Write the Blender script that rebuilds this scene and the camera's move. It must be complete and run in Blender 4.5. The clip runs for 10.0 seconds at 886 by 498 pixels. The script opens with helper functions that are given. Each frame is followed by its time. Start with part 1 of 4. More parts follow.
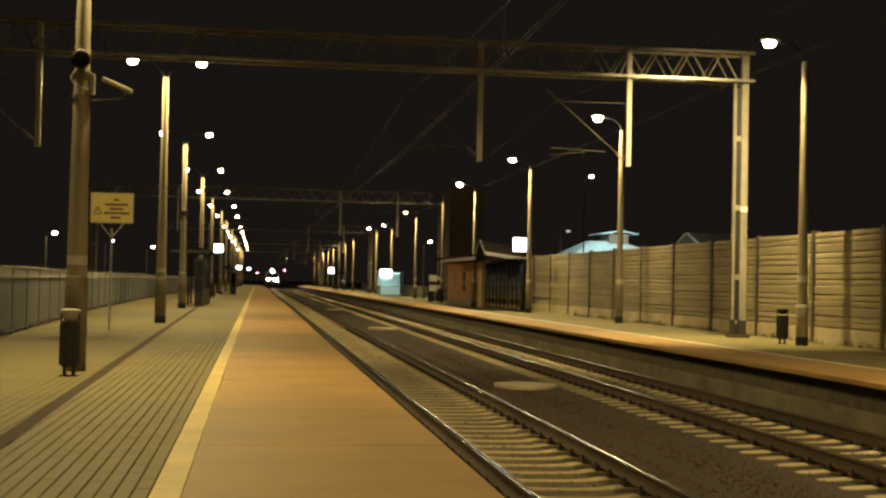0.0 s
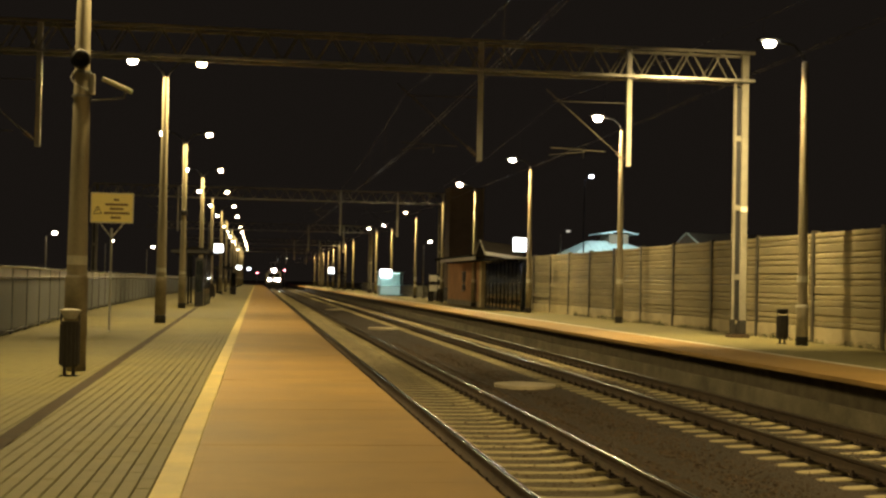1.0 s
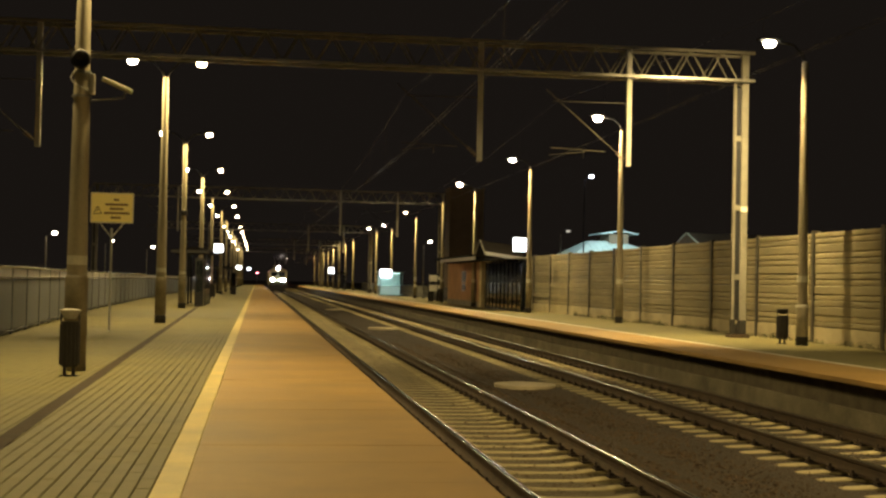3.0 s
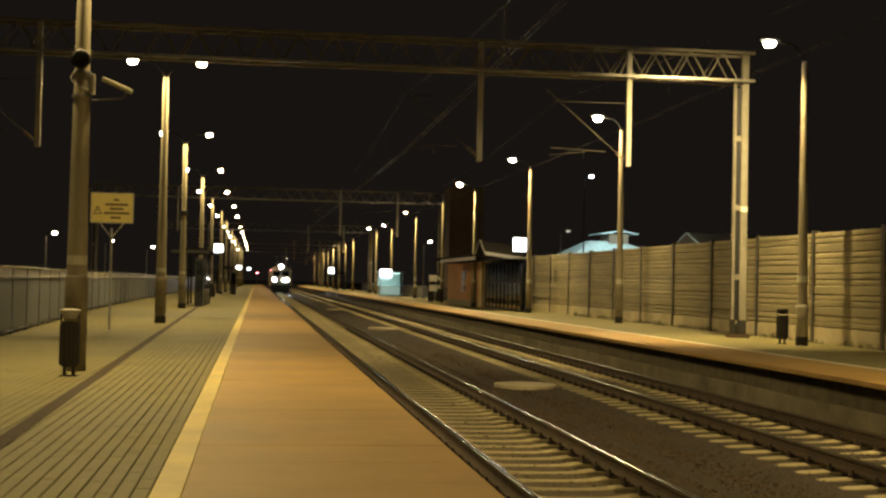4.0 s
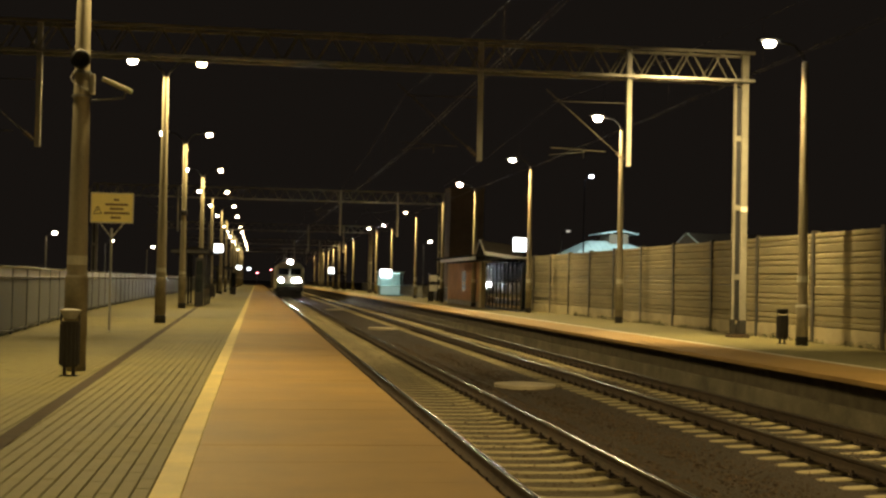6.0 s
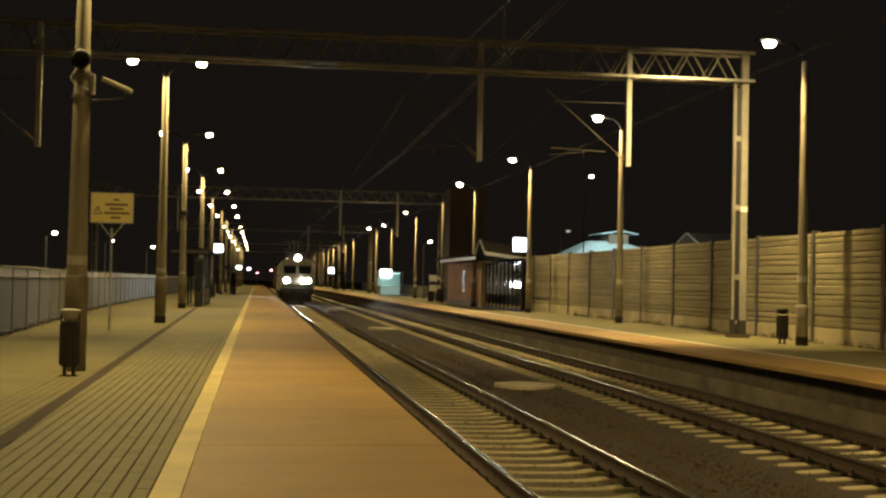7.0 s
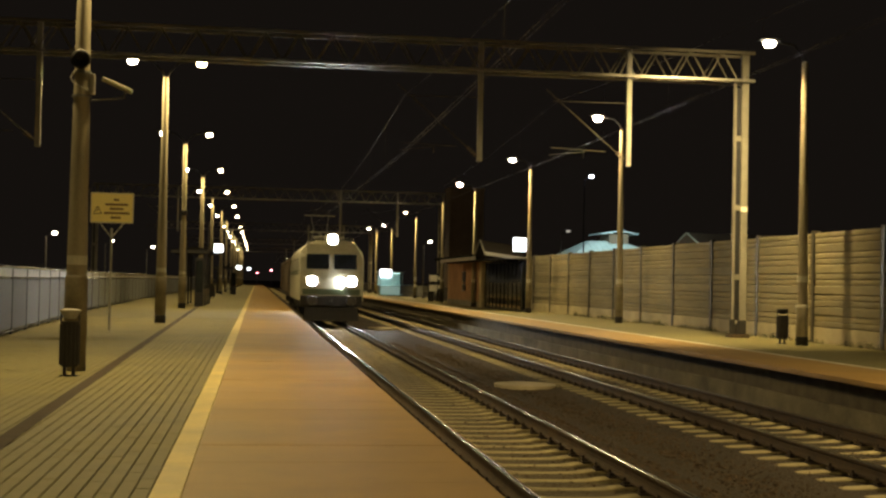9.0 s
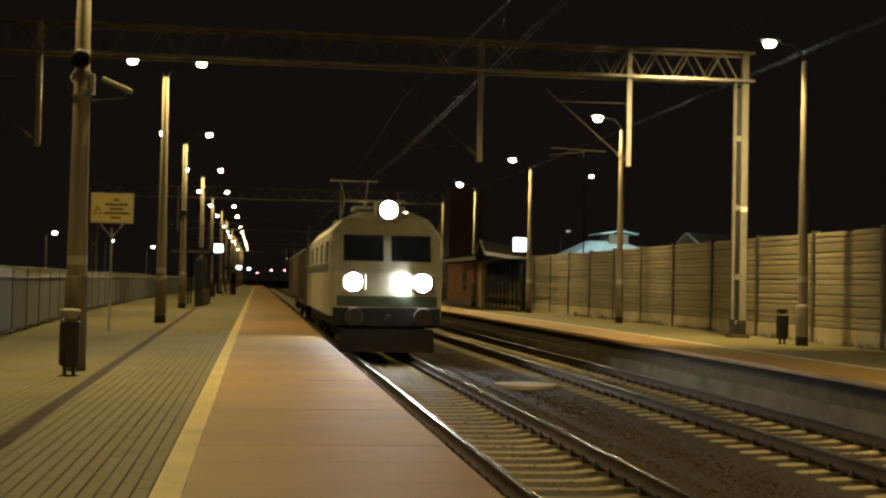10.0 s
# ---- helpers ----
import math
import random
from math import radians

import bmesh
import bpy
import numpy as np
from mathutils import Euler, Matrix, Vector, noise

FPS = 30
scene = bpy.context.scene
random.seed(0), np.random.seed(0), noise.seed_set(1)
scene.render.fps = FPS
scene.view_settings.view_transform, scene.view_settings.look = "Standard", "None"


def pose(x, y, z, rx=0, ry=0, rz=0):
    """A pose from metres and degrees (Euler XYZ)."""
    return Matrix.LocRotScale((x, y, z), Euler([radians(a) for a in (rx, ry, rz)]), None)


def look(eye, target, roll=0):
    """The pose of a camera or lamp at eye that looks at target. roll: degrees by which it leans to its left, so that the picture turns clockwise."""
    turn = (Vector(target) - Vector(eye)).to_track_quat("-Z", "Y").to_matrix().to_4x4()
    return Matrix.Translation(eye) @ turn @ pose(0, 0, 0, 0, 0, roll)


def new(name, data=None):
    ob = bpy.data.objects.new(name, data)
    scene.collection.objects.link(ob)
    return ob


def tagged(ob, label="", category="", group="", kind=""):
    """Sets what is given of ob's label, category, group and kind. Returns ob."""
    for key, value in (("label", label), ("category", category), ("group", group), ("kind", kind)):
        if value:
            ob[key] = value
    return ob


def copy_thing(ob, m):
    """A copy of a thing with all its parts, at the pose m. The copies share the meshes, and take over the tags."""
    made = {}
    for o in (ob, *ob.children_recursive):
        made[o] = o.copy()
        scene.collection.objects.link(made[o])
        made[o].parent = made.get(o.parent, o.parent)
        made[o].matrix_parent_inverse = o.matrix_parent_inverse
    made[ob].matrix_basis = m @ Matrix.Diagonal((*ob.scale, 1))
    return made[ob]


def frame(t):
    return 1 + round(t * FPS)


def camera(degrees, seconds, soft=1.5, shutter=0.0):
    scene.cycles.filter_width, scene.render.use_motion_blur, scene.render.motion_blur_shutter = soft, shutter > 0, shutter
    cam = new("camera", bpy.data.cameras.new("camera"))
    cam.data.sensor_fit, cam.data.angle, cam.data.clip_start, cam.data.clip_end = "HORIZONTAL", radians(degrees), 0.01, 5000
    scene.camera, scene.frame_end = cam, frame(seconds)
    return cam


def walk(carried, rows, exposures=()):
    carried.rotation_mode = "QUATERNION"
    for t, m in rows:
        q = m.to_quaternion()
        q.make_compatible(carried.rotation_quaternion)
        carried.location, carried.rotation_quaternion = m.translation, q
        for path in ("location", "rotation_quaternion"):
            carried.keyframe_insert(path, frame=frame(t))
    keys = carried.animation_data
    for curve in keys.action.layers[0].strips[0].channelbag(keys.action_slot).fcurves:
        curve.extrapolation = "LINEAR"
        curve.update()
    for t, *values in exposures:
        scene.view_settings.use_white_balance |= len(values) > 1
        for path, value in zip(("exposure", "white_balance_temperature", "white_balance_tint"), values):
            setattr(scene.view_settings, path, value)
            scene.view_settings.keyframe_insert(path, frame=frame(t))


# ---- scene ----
cam = camera(37.48, 10.0, soft=2.5)
EYE = (0.0, 0.0, 1.395)
STAND = look(EYE, (0.140364, 0.989756, 1.395 + 0.026105), 1.163)
walk(cam, [(0.0, STAND), (10.0, STAND)],
     exposures=[(0.0, 0.0), (4.5, -0.08), (7.5, -0.25), (9.0, -0.40), (10.0, -0.64)])

# ---------------------------------------------------------------- world
world = bpy.data.worlds.new("night_sky")
scene.world = world
world.use_nodes = True
wn = world.node_tree.nodes
wn["Background"].inputs["Color"].default_value = (0.0098, 0.0076, 0.0060, 1)
wn["Background"].inputs["Strength"].default_value = 0.9

WARM = (1.0, 0.735, 0.30)
LAMP_WATTS = 560.0


# ---------------------------------------------------------------- materials
def mat(name, base, rough=0.7, metal=0.0, scale=8.0, vary=0.35, bump=0.3, fine=80.0, spots=0.25,
        rand=0.0, second=None, rough_vary=0.15, stretch=(1, 1, 1), depth=0.01, island=False):
    """Surface with two scales of variation in colour, gloss and relief."""
    m = bpy.data.materials.new(name)
    m.use_nodes = True
    nt = m.node_tree
    n, l = nt.nodes, nt.links
    bsdf = n["Principled BSDF"]
    bsdf.inputs["Metallic"].default_value = metal
    co = n.new("ShaderNodeTexCoord")
    mp = n.new("ShaderNodeMapping")
    mp.inputs["Scale"].default_value = stretch
    geo = n.new("ShaderNodeNewGeometry")
    l.new(geo.outputs["Position"] if depth < 0 else co.outputs["Object"], mp.inputs["Vector"])
    big = n.new("ShaderNodeTexNoise")
    big.inputs["Scale"].default_value = scale
    big.inputs["Detail"].default_value = 6
    big.inputs["Roughness"].default_value = 0.65
    small = n.new("ShaderNodeTexNoise")
    small.inputs["Scale"].default_value = fine
    small.inputs["Detail"].default_value = 4
    l.new(mp.outputs["Vector"], big.inputs["Vector"])
    l.new(mp.outputs["Vector"], small.inputs["Vector"])
    ramp = n.new("ShaderNodeValToRGB")
    ramp.color_ramp.elements[0].position = 0.3
    ramp.color_ramp.elements[1].position = 0.72
    dark = [c * (1 - vary) for c in base]
    light = second or [min(1, c * (1 + vary * 0.6)) for c in base]
    ramp.color_ramp.elements[0].color = (*dark, 1)
    ramp.color_ramp.elements[1].color = (*light, 1)
    l.new(big.outputs["Fac"], ramp.inputs["Fac"])
    mix = n.new("ShaderNodeMix")
    mix.data_type, mix.blend_type = "RGBA", "MULTIPLY"
    mix.inputs["Factor"].default_value = spots
    l.new(ramp.outputs["Color"], mix.inputs["A"])
    l.new(small.outputs["Fac"], mix.inputs["B"])
    colour = mix.outputs["Result"]
    if rand:
        if island:
            src = geo.outputs["Random Per Island"]
        else:
            oi = n.new("ShaderNodeObjectInfo")
            src = oi.outputs["Random"]
        mr = n.new("ShaderNodeMapRange")
        mr.inputs["To Min"].default_value = 1 - rand
        mr.inputs["To Max"].default_value = 1 + rand
        l.new(src, mr.inputs["Value"])
        hsv = n.new("ShaderNodeHueSaturation")
        l.new(mr.outputs["Result"], hsv.inputs["Value"])
        l.new(colour, hsv.inputs["Color"])
        colour = hsv.outputs["Color"]
    l.new(colour, bsdf.inputs["Base Color"])
    rr = n.new("ShaderNodeMapRange")
    rr.inputs["To Min"].default_value = max(0.02, rough - rough_vary)
    rr.inputs["To Max"].default_value = min(1, rough + rough_vary)
    l.new(big.outputs["Fac"], rr.inputs["Value"])
    l.new(rr.outputs["Result"], bsdf.inputs["Roughness"])
    bp = n.new("ShaderNodeBump")
    bp.inputs["Strength"].default_value = bump
    bp.inputs["Distance"].default_value = abs(depth)
    l.new(small.outputs["Fac"], bp.inputs["Height"])
    l.new(bp.outputs["Normal"], bsdf.inputs["Normal"])
    return m


def glow(name, colour, strength):
    m = bpy.data.materials.new(name)
    m.use_nodes = True
    b = m.node_tree.nodes["Principled BSDF"]
    b.inputs["Base Color"].default_value = (0.8, 0.8, 0.8, 1)
    b.inputs["Roughness"].default_value = 0.2
    b.inputs["Emission Color"].default_value = (*colour, 1)
    b.inputs["Emission Strength"].default_value = strength
    return m


def glass(name, colour, rough=0.03, trans=0.9):
    m = bpy.data.materials.new(name)
    m.use_nodes = True
    b = m.node_tree.nodes["Principled BSDF"]
    b.inputs["Base Color"].default_value = (*colour, 1)
    b.inputs["Roughness"].default_value = rough
    b.inputs["Transmission Weight"].default_value = trans
    b.inputs["IOR"].default_value = 1.45
    return m


M_PAVE = mat("paving_block", (0.275, 0.24, 0.095), 0.72, scale=0.6, vary=0.26, fine=60, spots=0.5, rand=0.05, bump=0.5, depth=-0.004, island=True)
M_PAVE1 = mat("paving_block_single", (0.275, 0.24, 0.095), 0.72, scale=0.6, vary=0.26, fine=60, spots=0.5, rand=0.05, bump=0.5, depth=-0.004)
M_JOINT = mat("joint_sand", (0.15, 0.125, 0.085), 0.95, scale=3, vary=0.4, fine=120, depth=-0.004)
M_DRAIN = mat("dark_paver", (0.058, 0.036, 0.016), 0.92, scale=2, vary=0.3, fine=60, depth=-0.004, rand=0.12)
M_RED = mat("red_concrete_slab", (0.45, 0.28, 0.085), 0.62, scale=0.7, vary=0.25, fine=70, spots=0.35, rand=0.07, bump=0.35, depth=-0.003)
M_YELLOW = mat("yellow_safety_paint", (0.78, 0.62, 0.20), 0.6, scale=1.6, vary=0.22, fine=55, spots=0.3, bump=0.25, depth=-0.003, rand=0.05)
M_WHITE = mat("white_line_paint", (0.78, 0.74, 0.62), 0.6, scale=2, vary=0.3, fine=60, depth=-0.003)
M_CONC = mat("platform_concrete", (0.34, 0.31, 0.26), 0.85, scale=0.8, vary=0.4, fine=40, spots=0.4, depth=-0.006)
M_FOOT = mat("stained_footing_concrete", (0.26, 0.23, 0.16), 0.9, scale=1.1, vary=0.5, fine=30, spots=0.5, depth=-0.008)
M_SLEEPER = mat("sleeper_concrete", (0.47, 0.40, 0.225), 0.85, scale=3, vary=0.4, fine=50, spots=0.45, rand=0.18, bump=0.5)
M_COVER = mat("pale_cover_concrete", (0.62, 0.54, 0.38), 0.8, scale=2, vary=0.3, fine=40, spots=0.35)
M_BALLAST = mat("ballast_bed", (0.062, 0.042, 0.025), 0.95, scale=0.6, vary=0.5, fine=22, spots=0.8, bump=1.0, depth=-0.05)
M_SAND = mat("dusty_gravel_bed", (0.15, 0.115, 0.06), 0.95, scale=1.2, vary=0.5, fine=25, spots=0.7, bump=1.0, depth=-0.04)
M_STONE2 = mat("dark_ballast_stone", (0.088, 0.060, 0.035), 0.9, scale=2, vary=0.4, fine=30, rand=0.4, depth=-0.01, island=True)
M_STONE = mat("ballast_stone", (0.125, 0.087, 0.05), 0.9, scale=2, vary=0.4, fine=30, rand=0.4, depth=-0.01, island=True)
M_RAILTOP = mat("polished_rail_head", (0.86, 0.86, 0.86), 0.21, 1.0, scale=1.5, vary=0.12, fine=30, spots=0.1, bump=0.0, rough_vary=0.04, stretch=(1, 0.12, 1))
M_HEADSIDE = mat("dull_rail_head_steel", (0.10, 0.085, 0.065), 0.5, 0.6, scale=2, vary=0.3, fine=40)
M_RUST = mat("rusty_rail_steel", (0.085, 0.058, 0.036), 0.85, 0.1, scale=3, vary=0.5, fine=40)
M_CLIP = mat("rusty_clip_steel", (0.05, 0.034, 0.024), 0.8, 0.3, scale=20, vary=0.4)
M_GRASS = mat("dry_grass", (0.07, 0.075, 0.03), 0.8, scale=3, vary=0.4)
M_GROUND = mat("dark_ground", (0.05, 0.042, 0.03), 0.95, scale=0.1, vary=0.5, fine=5, bump=0.6, depth=-0.05)
M_POLE = mat("spun_concrete_pole", (0.33, 0.29, 0.205), 0.8, scale=1.2, vary=0.28, fine=40, spots=0.35, stretch=(1, 1, 0.4))
M_SLEEVE = mat("weathered_pole_sleeve", (0.21, 0.18, 0.115), 0.85, scale=3, vary=0.4, fine=40, spots=0.4)
M_BAND = mat("pale_pole_band", (0.52, 0.49, 0.40), 0.7, scale=4, vary=0.2)
M_GALV = mat("galvanised_steel", (0.52, 0.52, 0.50), 0.45, 0.75, scale=4, vary=0.25, fine=60, bump=0.1)
M_CHORD = mat("galvanised_chord_steel", (0.34, 0.33, 0.30), 0.34, 0.7, scale=2, vary=0.25, fine=40, bump=0.08)
M_TRUSS = mat("painted_truss_steel", (0.22, 0.205, 0.165), 0.6, 0.2, scale=2, vary=0.3, fine=40, bump=0.2)
M_DARK = mat("dark_painted_metal", (0.018, 0.018, 0.022), 0.5, 0.3, scale=8, vary=0.4)
M_HEAD = mat("lamp_housing_grey", (0.22, 0.22, 0.22), 0.5, 0.4, scale=8, vary=0.2)
M_CANT = mat("weathered_bracket_steel", (0.11, 0.10, 0.085), 0.6, 0.3, scale=6, vary=0.3)
M_BIN = mat("bin_painted_steel", (0.035, 0.032, 0.035), 0.55, 0.3, scale=6, vary=0.4)
M_BINTOP = mat("bin_hood_grey", (0.38, 0.36, 0.32), 0.6, 0.1, scale=6, vary=0.2)
M_BARRIER = mat("timber_concrete_barrier", (0.29, 0.25, 0.15), 0.85, scale=0.9, vary=0.3, fine=18, spots=0.4, rand=0.14, bump=0.6, stretch=(1, 0.5, 3), depth=-0.012)
M_PLINTH = mat("barrier_plinth_concrete", (0.50, 0.43, 0.28), 0.85, scale=0.8, vary=0.3, fine=30, spots=0.35, depth=-0.006, rand=0.08)
M_POST = mat("barrier_post_steel", (0.11, 0.10, 0.085), 0.42, 0.6, scale=3, vary=0.35)
M_FENCE = mat("grey_fence_panel", (0.155, 0.165, 0.175), 0.6, 0.1, scale=2.5, vary=0.2, fine=50, rand=0.12)
M_FPOST = mat("fence_post_dark", (0.055, 0.055, 0.055), 0.6, 0.3, scale=5)
M_TUBE = mat("stainless_handrail", (0.62, 0.62, 0.60), 0.24, 1.0, scale=5, vary=0.1, bump=0.03, rough_vary=0.05)
M_SIGN = mat("yellow_sign_enamel", (0.95, 0.80, 0.27), 0.4, scale=3, vary=0.06, fine=30, spots=0.06, bump=0.03)
M_SIGNBACK = mat("sign_frame_white", (0.72, 0.66, 0.50), 0.5, scale=4, vary=0.15)
M_SHEET = mat("glossy_white_sheet", (0.75, 0.75, 0.72), 0.08, scale=8, vary=0.08, bump=0.02, rough_vary=0.02)
M_PRINT = mat("brown_sign_print", (0.20, 0.10, 0.02), 0.6, scale=6, vary=0.2)
M_BRICK = mat("orange_plaster", (0.48, 0.28, 0.165), 0.85, scale=0.9, vary=0.3, fine=25, depth=-0.008)
M_TOWER = mat("old_brick_masonry", (0.15, 0.105, 0.07), 0.9, scale=0.6, vary=0.4, fine=14, depth=-0.02)
M_ROOF = mat("dark_roof_sheet", (0.009, 0.008, 0.008), 0.85, 0.0, scale=1.5, vary=0.4)
M_ROOF.node_tree.nodes["Principled BSDF"].inputs["Specular IOR Level"].default_value = 0.05
M_TILE = mat("brown_roof_tile", (0.15, 0.085, 0.045), 0.85, scale=1.5, vary=0.3, fine=10, depth=-0.02)
M_FASCIA = mat("pale_fascia_metal", (0.48, 0.46, 0.42), 0.5, 0.3, scale=2, vary=0.2)
M_PANE = glass("clear_shelter_glass", (0.86, 0.90, 0.90), 0.03, 0.97)
M_MULL = mat("dark_steel_mullion", (0.13, 0.13, 0.14), 0.2, 1.0, scale=6, vary=0.2, bump=0.02, rough_vary=0.05)
M_DIMGLASS = glass("dull_window_glass", (0.03, 0.028, 0.025), 0.4, 0.1)
M_SMOKE = glass("smoked_shelter_glass", (0.016, 0.02, 0.027), 0.05, 0.3)
M_CLEAR = glass("kiosk_glass", (0.75, 0.95, 0.92), 0.03, 0.9)
M_TEAL = mat("pale_teal_panel", (0.50, 0.60, 0.57), 0.5, scale=3, vary=0.15)
M_WALLHOUSE = mat("house_render", (0.32, 0.30, 0.27), 0.9, scale=0.8, vary=0.3)
M_BLUEROOF = mat("pale_metal_roof", (0.52, 0.60, 0.60), 0.55, 0.1, scale=1.0, vary=0.2, fine=12)
M_WIRE = mat("copper_contact_wire", (0.07, 0.058, 0.05), 0.28, 1.0, scale=10, vary=0.2)
M_INSUL = mat("brown_porcelain", (0.30, 0.24, 0.18), 0.25, scale=10, vary=0.2)
# body colour lightened to stand in for headlamp glare over the cab
M_LOCO = mat("loco_glare_pale_paint", (0.50, 0.49, 0.38), 0.38, 0.0, scale=1.4, vary=0.3, fine=40, spots=0.3, bump=0.08)
M_LOCO2 = mat("loco_green_paint", (0.07, 0.10, 0.06), 0.4, 0.0, scale=1.4, vary=0.25, fine=40, spots=0.3, bump=0.08)
M_UNDER = mat("grimy_underframe", (0.03, 0.027, 0.024), 0.8, 0.2, scale=4, vary=0.5)
M_WAGON = mat("grey_brown_wagon_paint", (0.16, 0.13, 0.105), 0.75, 0.1, scale=1.2, vary=0.45, fine=30, spots=0.4)
M_COAL = mat("coal_load", (0.02, 0.02, 0.02), 0.7, scale=3, vary=0.6, fine=14, bump=1.0, depth=0.05)
M_SCREEN = glass("windscreen_glass", (0.015, 0.018, 0.02), 0.04, 0.2)
M_BUMPER = mat("buffer_steel", (0.06, 0.055, 0.05), 0.5, 0.6, scale=6, vary=0.3)
G_WARM = glow("sodium_lamp_glass", (1.0, 0.78, 0.42), 50)
G_STAR = glow("glaring_sodium_lamp_glass", (1.0, 0.80, 0.46), 850)
G_WHITE = glow("white_lamp_glass", (1.0, 0.88, 0.62), 45)
G_BLUE = glow("mercury_lamp_glass", (0.72, 0.86, 1.0), 60)
G_BOX = glow("lit_sign_face", (0.88, 0.93, 1.0), 7)
G_HEAD = glow("headlamp_lens", (0.97, 1.0, 0.98), 330)
G_DIM = glow("faint_lamp_glass", (1.0, 0.9, 0.75), 0.5)
# faint emission added to brighten the kiosk's lower front
G_PANEL = glow("glowing_teal_panel", (0.55, 0.95, 0.85), 0.30)
G_RED = glow("red_signal_lens", (1.0, 0.22, 0.26), 30)
G_KIOSK = glow("kiosk_ceiling_light", (0.90, 1.0, 0.96), 5)


# ---------------------------------------------------------------- mesh helpers
def part(name, bm, material, parent=None, label="", smooth=False):
    me = bpy.data.meshes.new(name)
    bm.normal_update()
    bm.to_mesh(me)
    bm.free()
    me.materials.append(material)
    if smooth:
        for p in me.polygons:
            p.use_smooth = True
    ob = new(name, me)
    if parent is not None:
        ob.parent = parent
    if label:
        ob["label"] = label
    return ob


def shared(name, me, parent, place):
    ob = new(name, me)
    ob.parent = parent
    ob.location = place
    return ob


def thing(name, label, category, place=(0, 0, 0), group="", kind="", rz=0.0):
    ob = new(name)
    ob.empty_display_size = 0.2
    ob.location = place
    ob.rotation_euler = (0, 0, radians(rz))
    return tagged(ob, label, category, group, kind)


def add_box(bm, x0, x1, y0, y1, z0, z1, bevel=0.0):
    r = bmesh.ops.create_cube(bm, size=1.0)
    vs = r["verts"]
    for v in vs:
        v.co = Vector(((x0 + x1) / 2 + v.co.x * (x1 - x0), (y0 + y1) / 2 + v.co.y * (y1 - y0), (z0 + z1) / 2 + v.co.z * (z1 - z0)))
    if bevel:
        es = list({e for v in vs for e in v.link_edges})
        bmesh.ops.bevel(bm, geom=es, offset=bevel, segments=1, affect="EDGES", profile=0.5)


def box(*a, bevel=0.0):
    bm = bmesh.new()
    add_box(bm, *a, bevel=bevel)
    return bm


def add_tube(bm, a, b, r0, r1=None, seg=8, caps=True):
    a, b = Vector(a), Vector(b)
    d = b - a
    m = Matrix.Translation((a + b) / 2) @ d.to_track_quat("Z", "Y").to_matrix().to_4x4()
    bmesh.ops.create_cone(bm, cap_ends=caps, segments=seg, radius1=r0, radius2=r0 if r1 is None else r1, depth=d.length, matrix=m)


def tube(a, b, r0, r1=None, seg=8):
    bm = bmesh.new()
    add_tube(bm, a, b, r0, r1, seg)
    return bm


def add_profile(bm, pts, y0, y1, axis="y"):
    """Extrude a closed outline of (x, z) along y."""
    a = [bm.verts.new((x, y0, z)) for x, z in pts]
    b = [bm.verts.new((x, y1, z)) for x, z in pts]
    k = len(pts)
    for i in range(k):
        j = (i + 1) % k
        bm.faces.new((a[i], a[j], b[j], b[i]))
    bm.faces.new(a[::-1])
    bm.faces.new(b)
    bmesh.ops.recalc_face_normals(bm, faces=bm.faces)


def profile(pts, y0, y1):
    bm = bmesh.new()
    add_profile(bm, pts, y0, y1)
    return bm


def add_lathe(bm, rings, seg=16, centre=(0, 0)):
    """Turned form round a vertical axis from (radius, z) rings."""
    loops = []
    for r, z in rings:
        loops.append([bm.verts.new((centre[0] + r * math.cos(2 * math.pi * i / seg), centre[1] + r * math.sin(2 * math.pi * i / seg), z)) for i in range(seg)])
    for p, q in zip(loops, loops[1:]):
        for i in range(seg):
            j = (i + 1) % seg
            bm.faces.new((p[i], p[j], q[j], q[i]))
    bm.faces.new(loops[0][::-1])
    bm.faces.new(loops[-1])


def lathe(rings, seg=16, centre=(0, 0)):
    bm = bmesh.new()
    add_lathe(bm, rings, seg, centre)
    return bm


def block_mesh(name, sx, sy, h, ch, material, chy=None):
    """One paving piece with chamfered rim, top at z 0."""
    x, y, cy = sx / 2, sy / 2, ch if chy is None else chy
    vs = [(-x, -y, -h), (x, -y, -h), (x, y, -h), (-x, y, -h),
          (-x, -y, -ch), (x, -y, -ch), (x, y, -ch), (-x, y, -ch),
          (-x + ch, -y + cy, 0), (x - ch, -y + cy, 0), (x - ch, y - cy, 0), (-x + ch, y - cy, 0)]
    fs = [(8, 9, 10, 11)]
    for i in range(4):
        j = (i + 1) % 4
        fs += [(i, j, 4 + j, 4 + i), (4 + i, 4 + j, 8 + j, 8 + i)]
    me = bpy.data.meshes.new(name)
    me.from_pydata(vs, [], fs)
    me.materials.append(material)
    return me


def many(name, me, places, material, parent, label, jitter=0.0):
    """The same piece at many places, joined into one mesh."""
    vs = np.array([v.co[:] for v in me.vertices])
    fs = [tuple(p.vertices) for p in me.polygons]
    P = np.array(places, float)
    if jitter:
        P[:, 2] += np.random.uniform(-jitter, jitter, len(P))
    V = (P[:, None, :] + vs[None]).reshape(-1, 3)
    F = [tuple(i + k * len(vs) for i in f) for k in range(len(P)) for f in fs]
    m2 = bpy.data.meshes.new(name)
    m2.from_pydata(V.tolist(), [], F)
    m2.materials.append(material)
    ob = new(name, m2)
    ob.parent = parent
    return tagged(ob, label, kind="stuff")


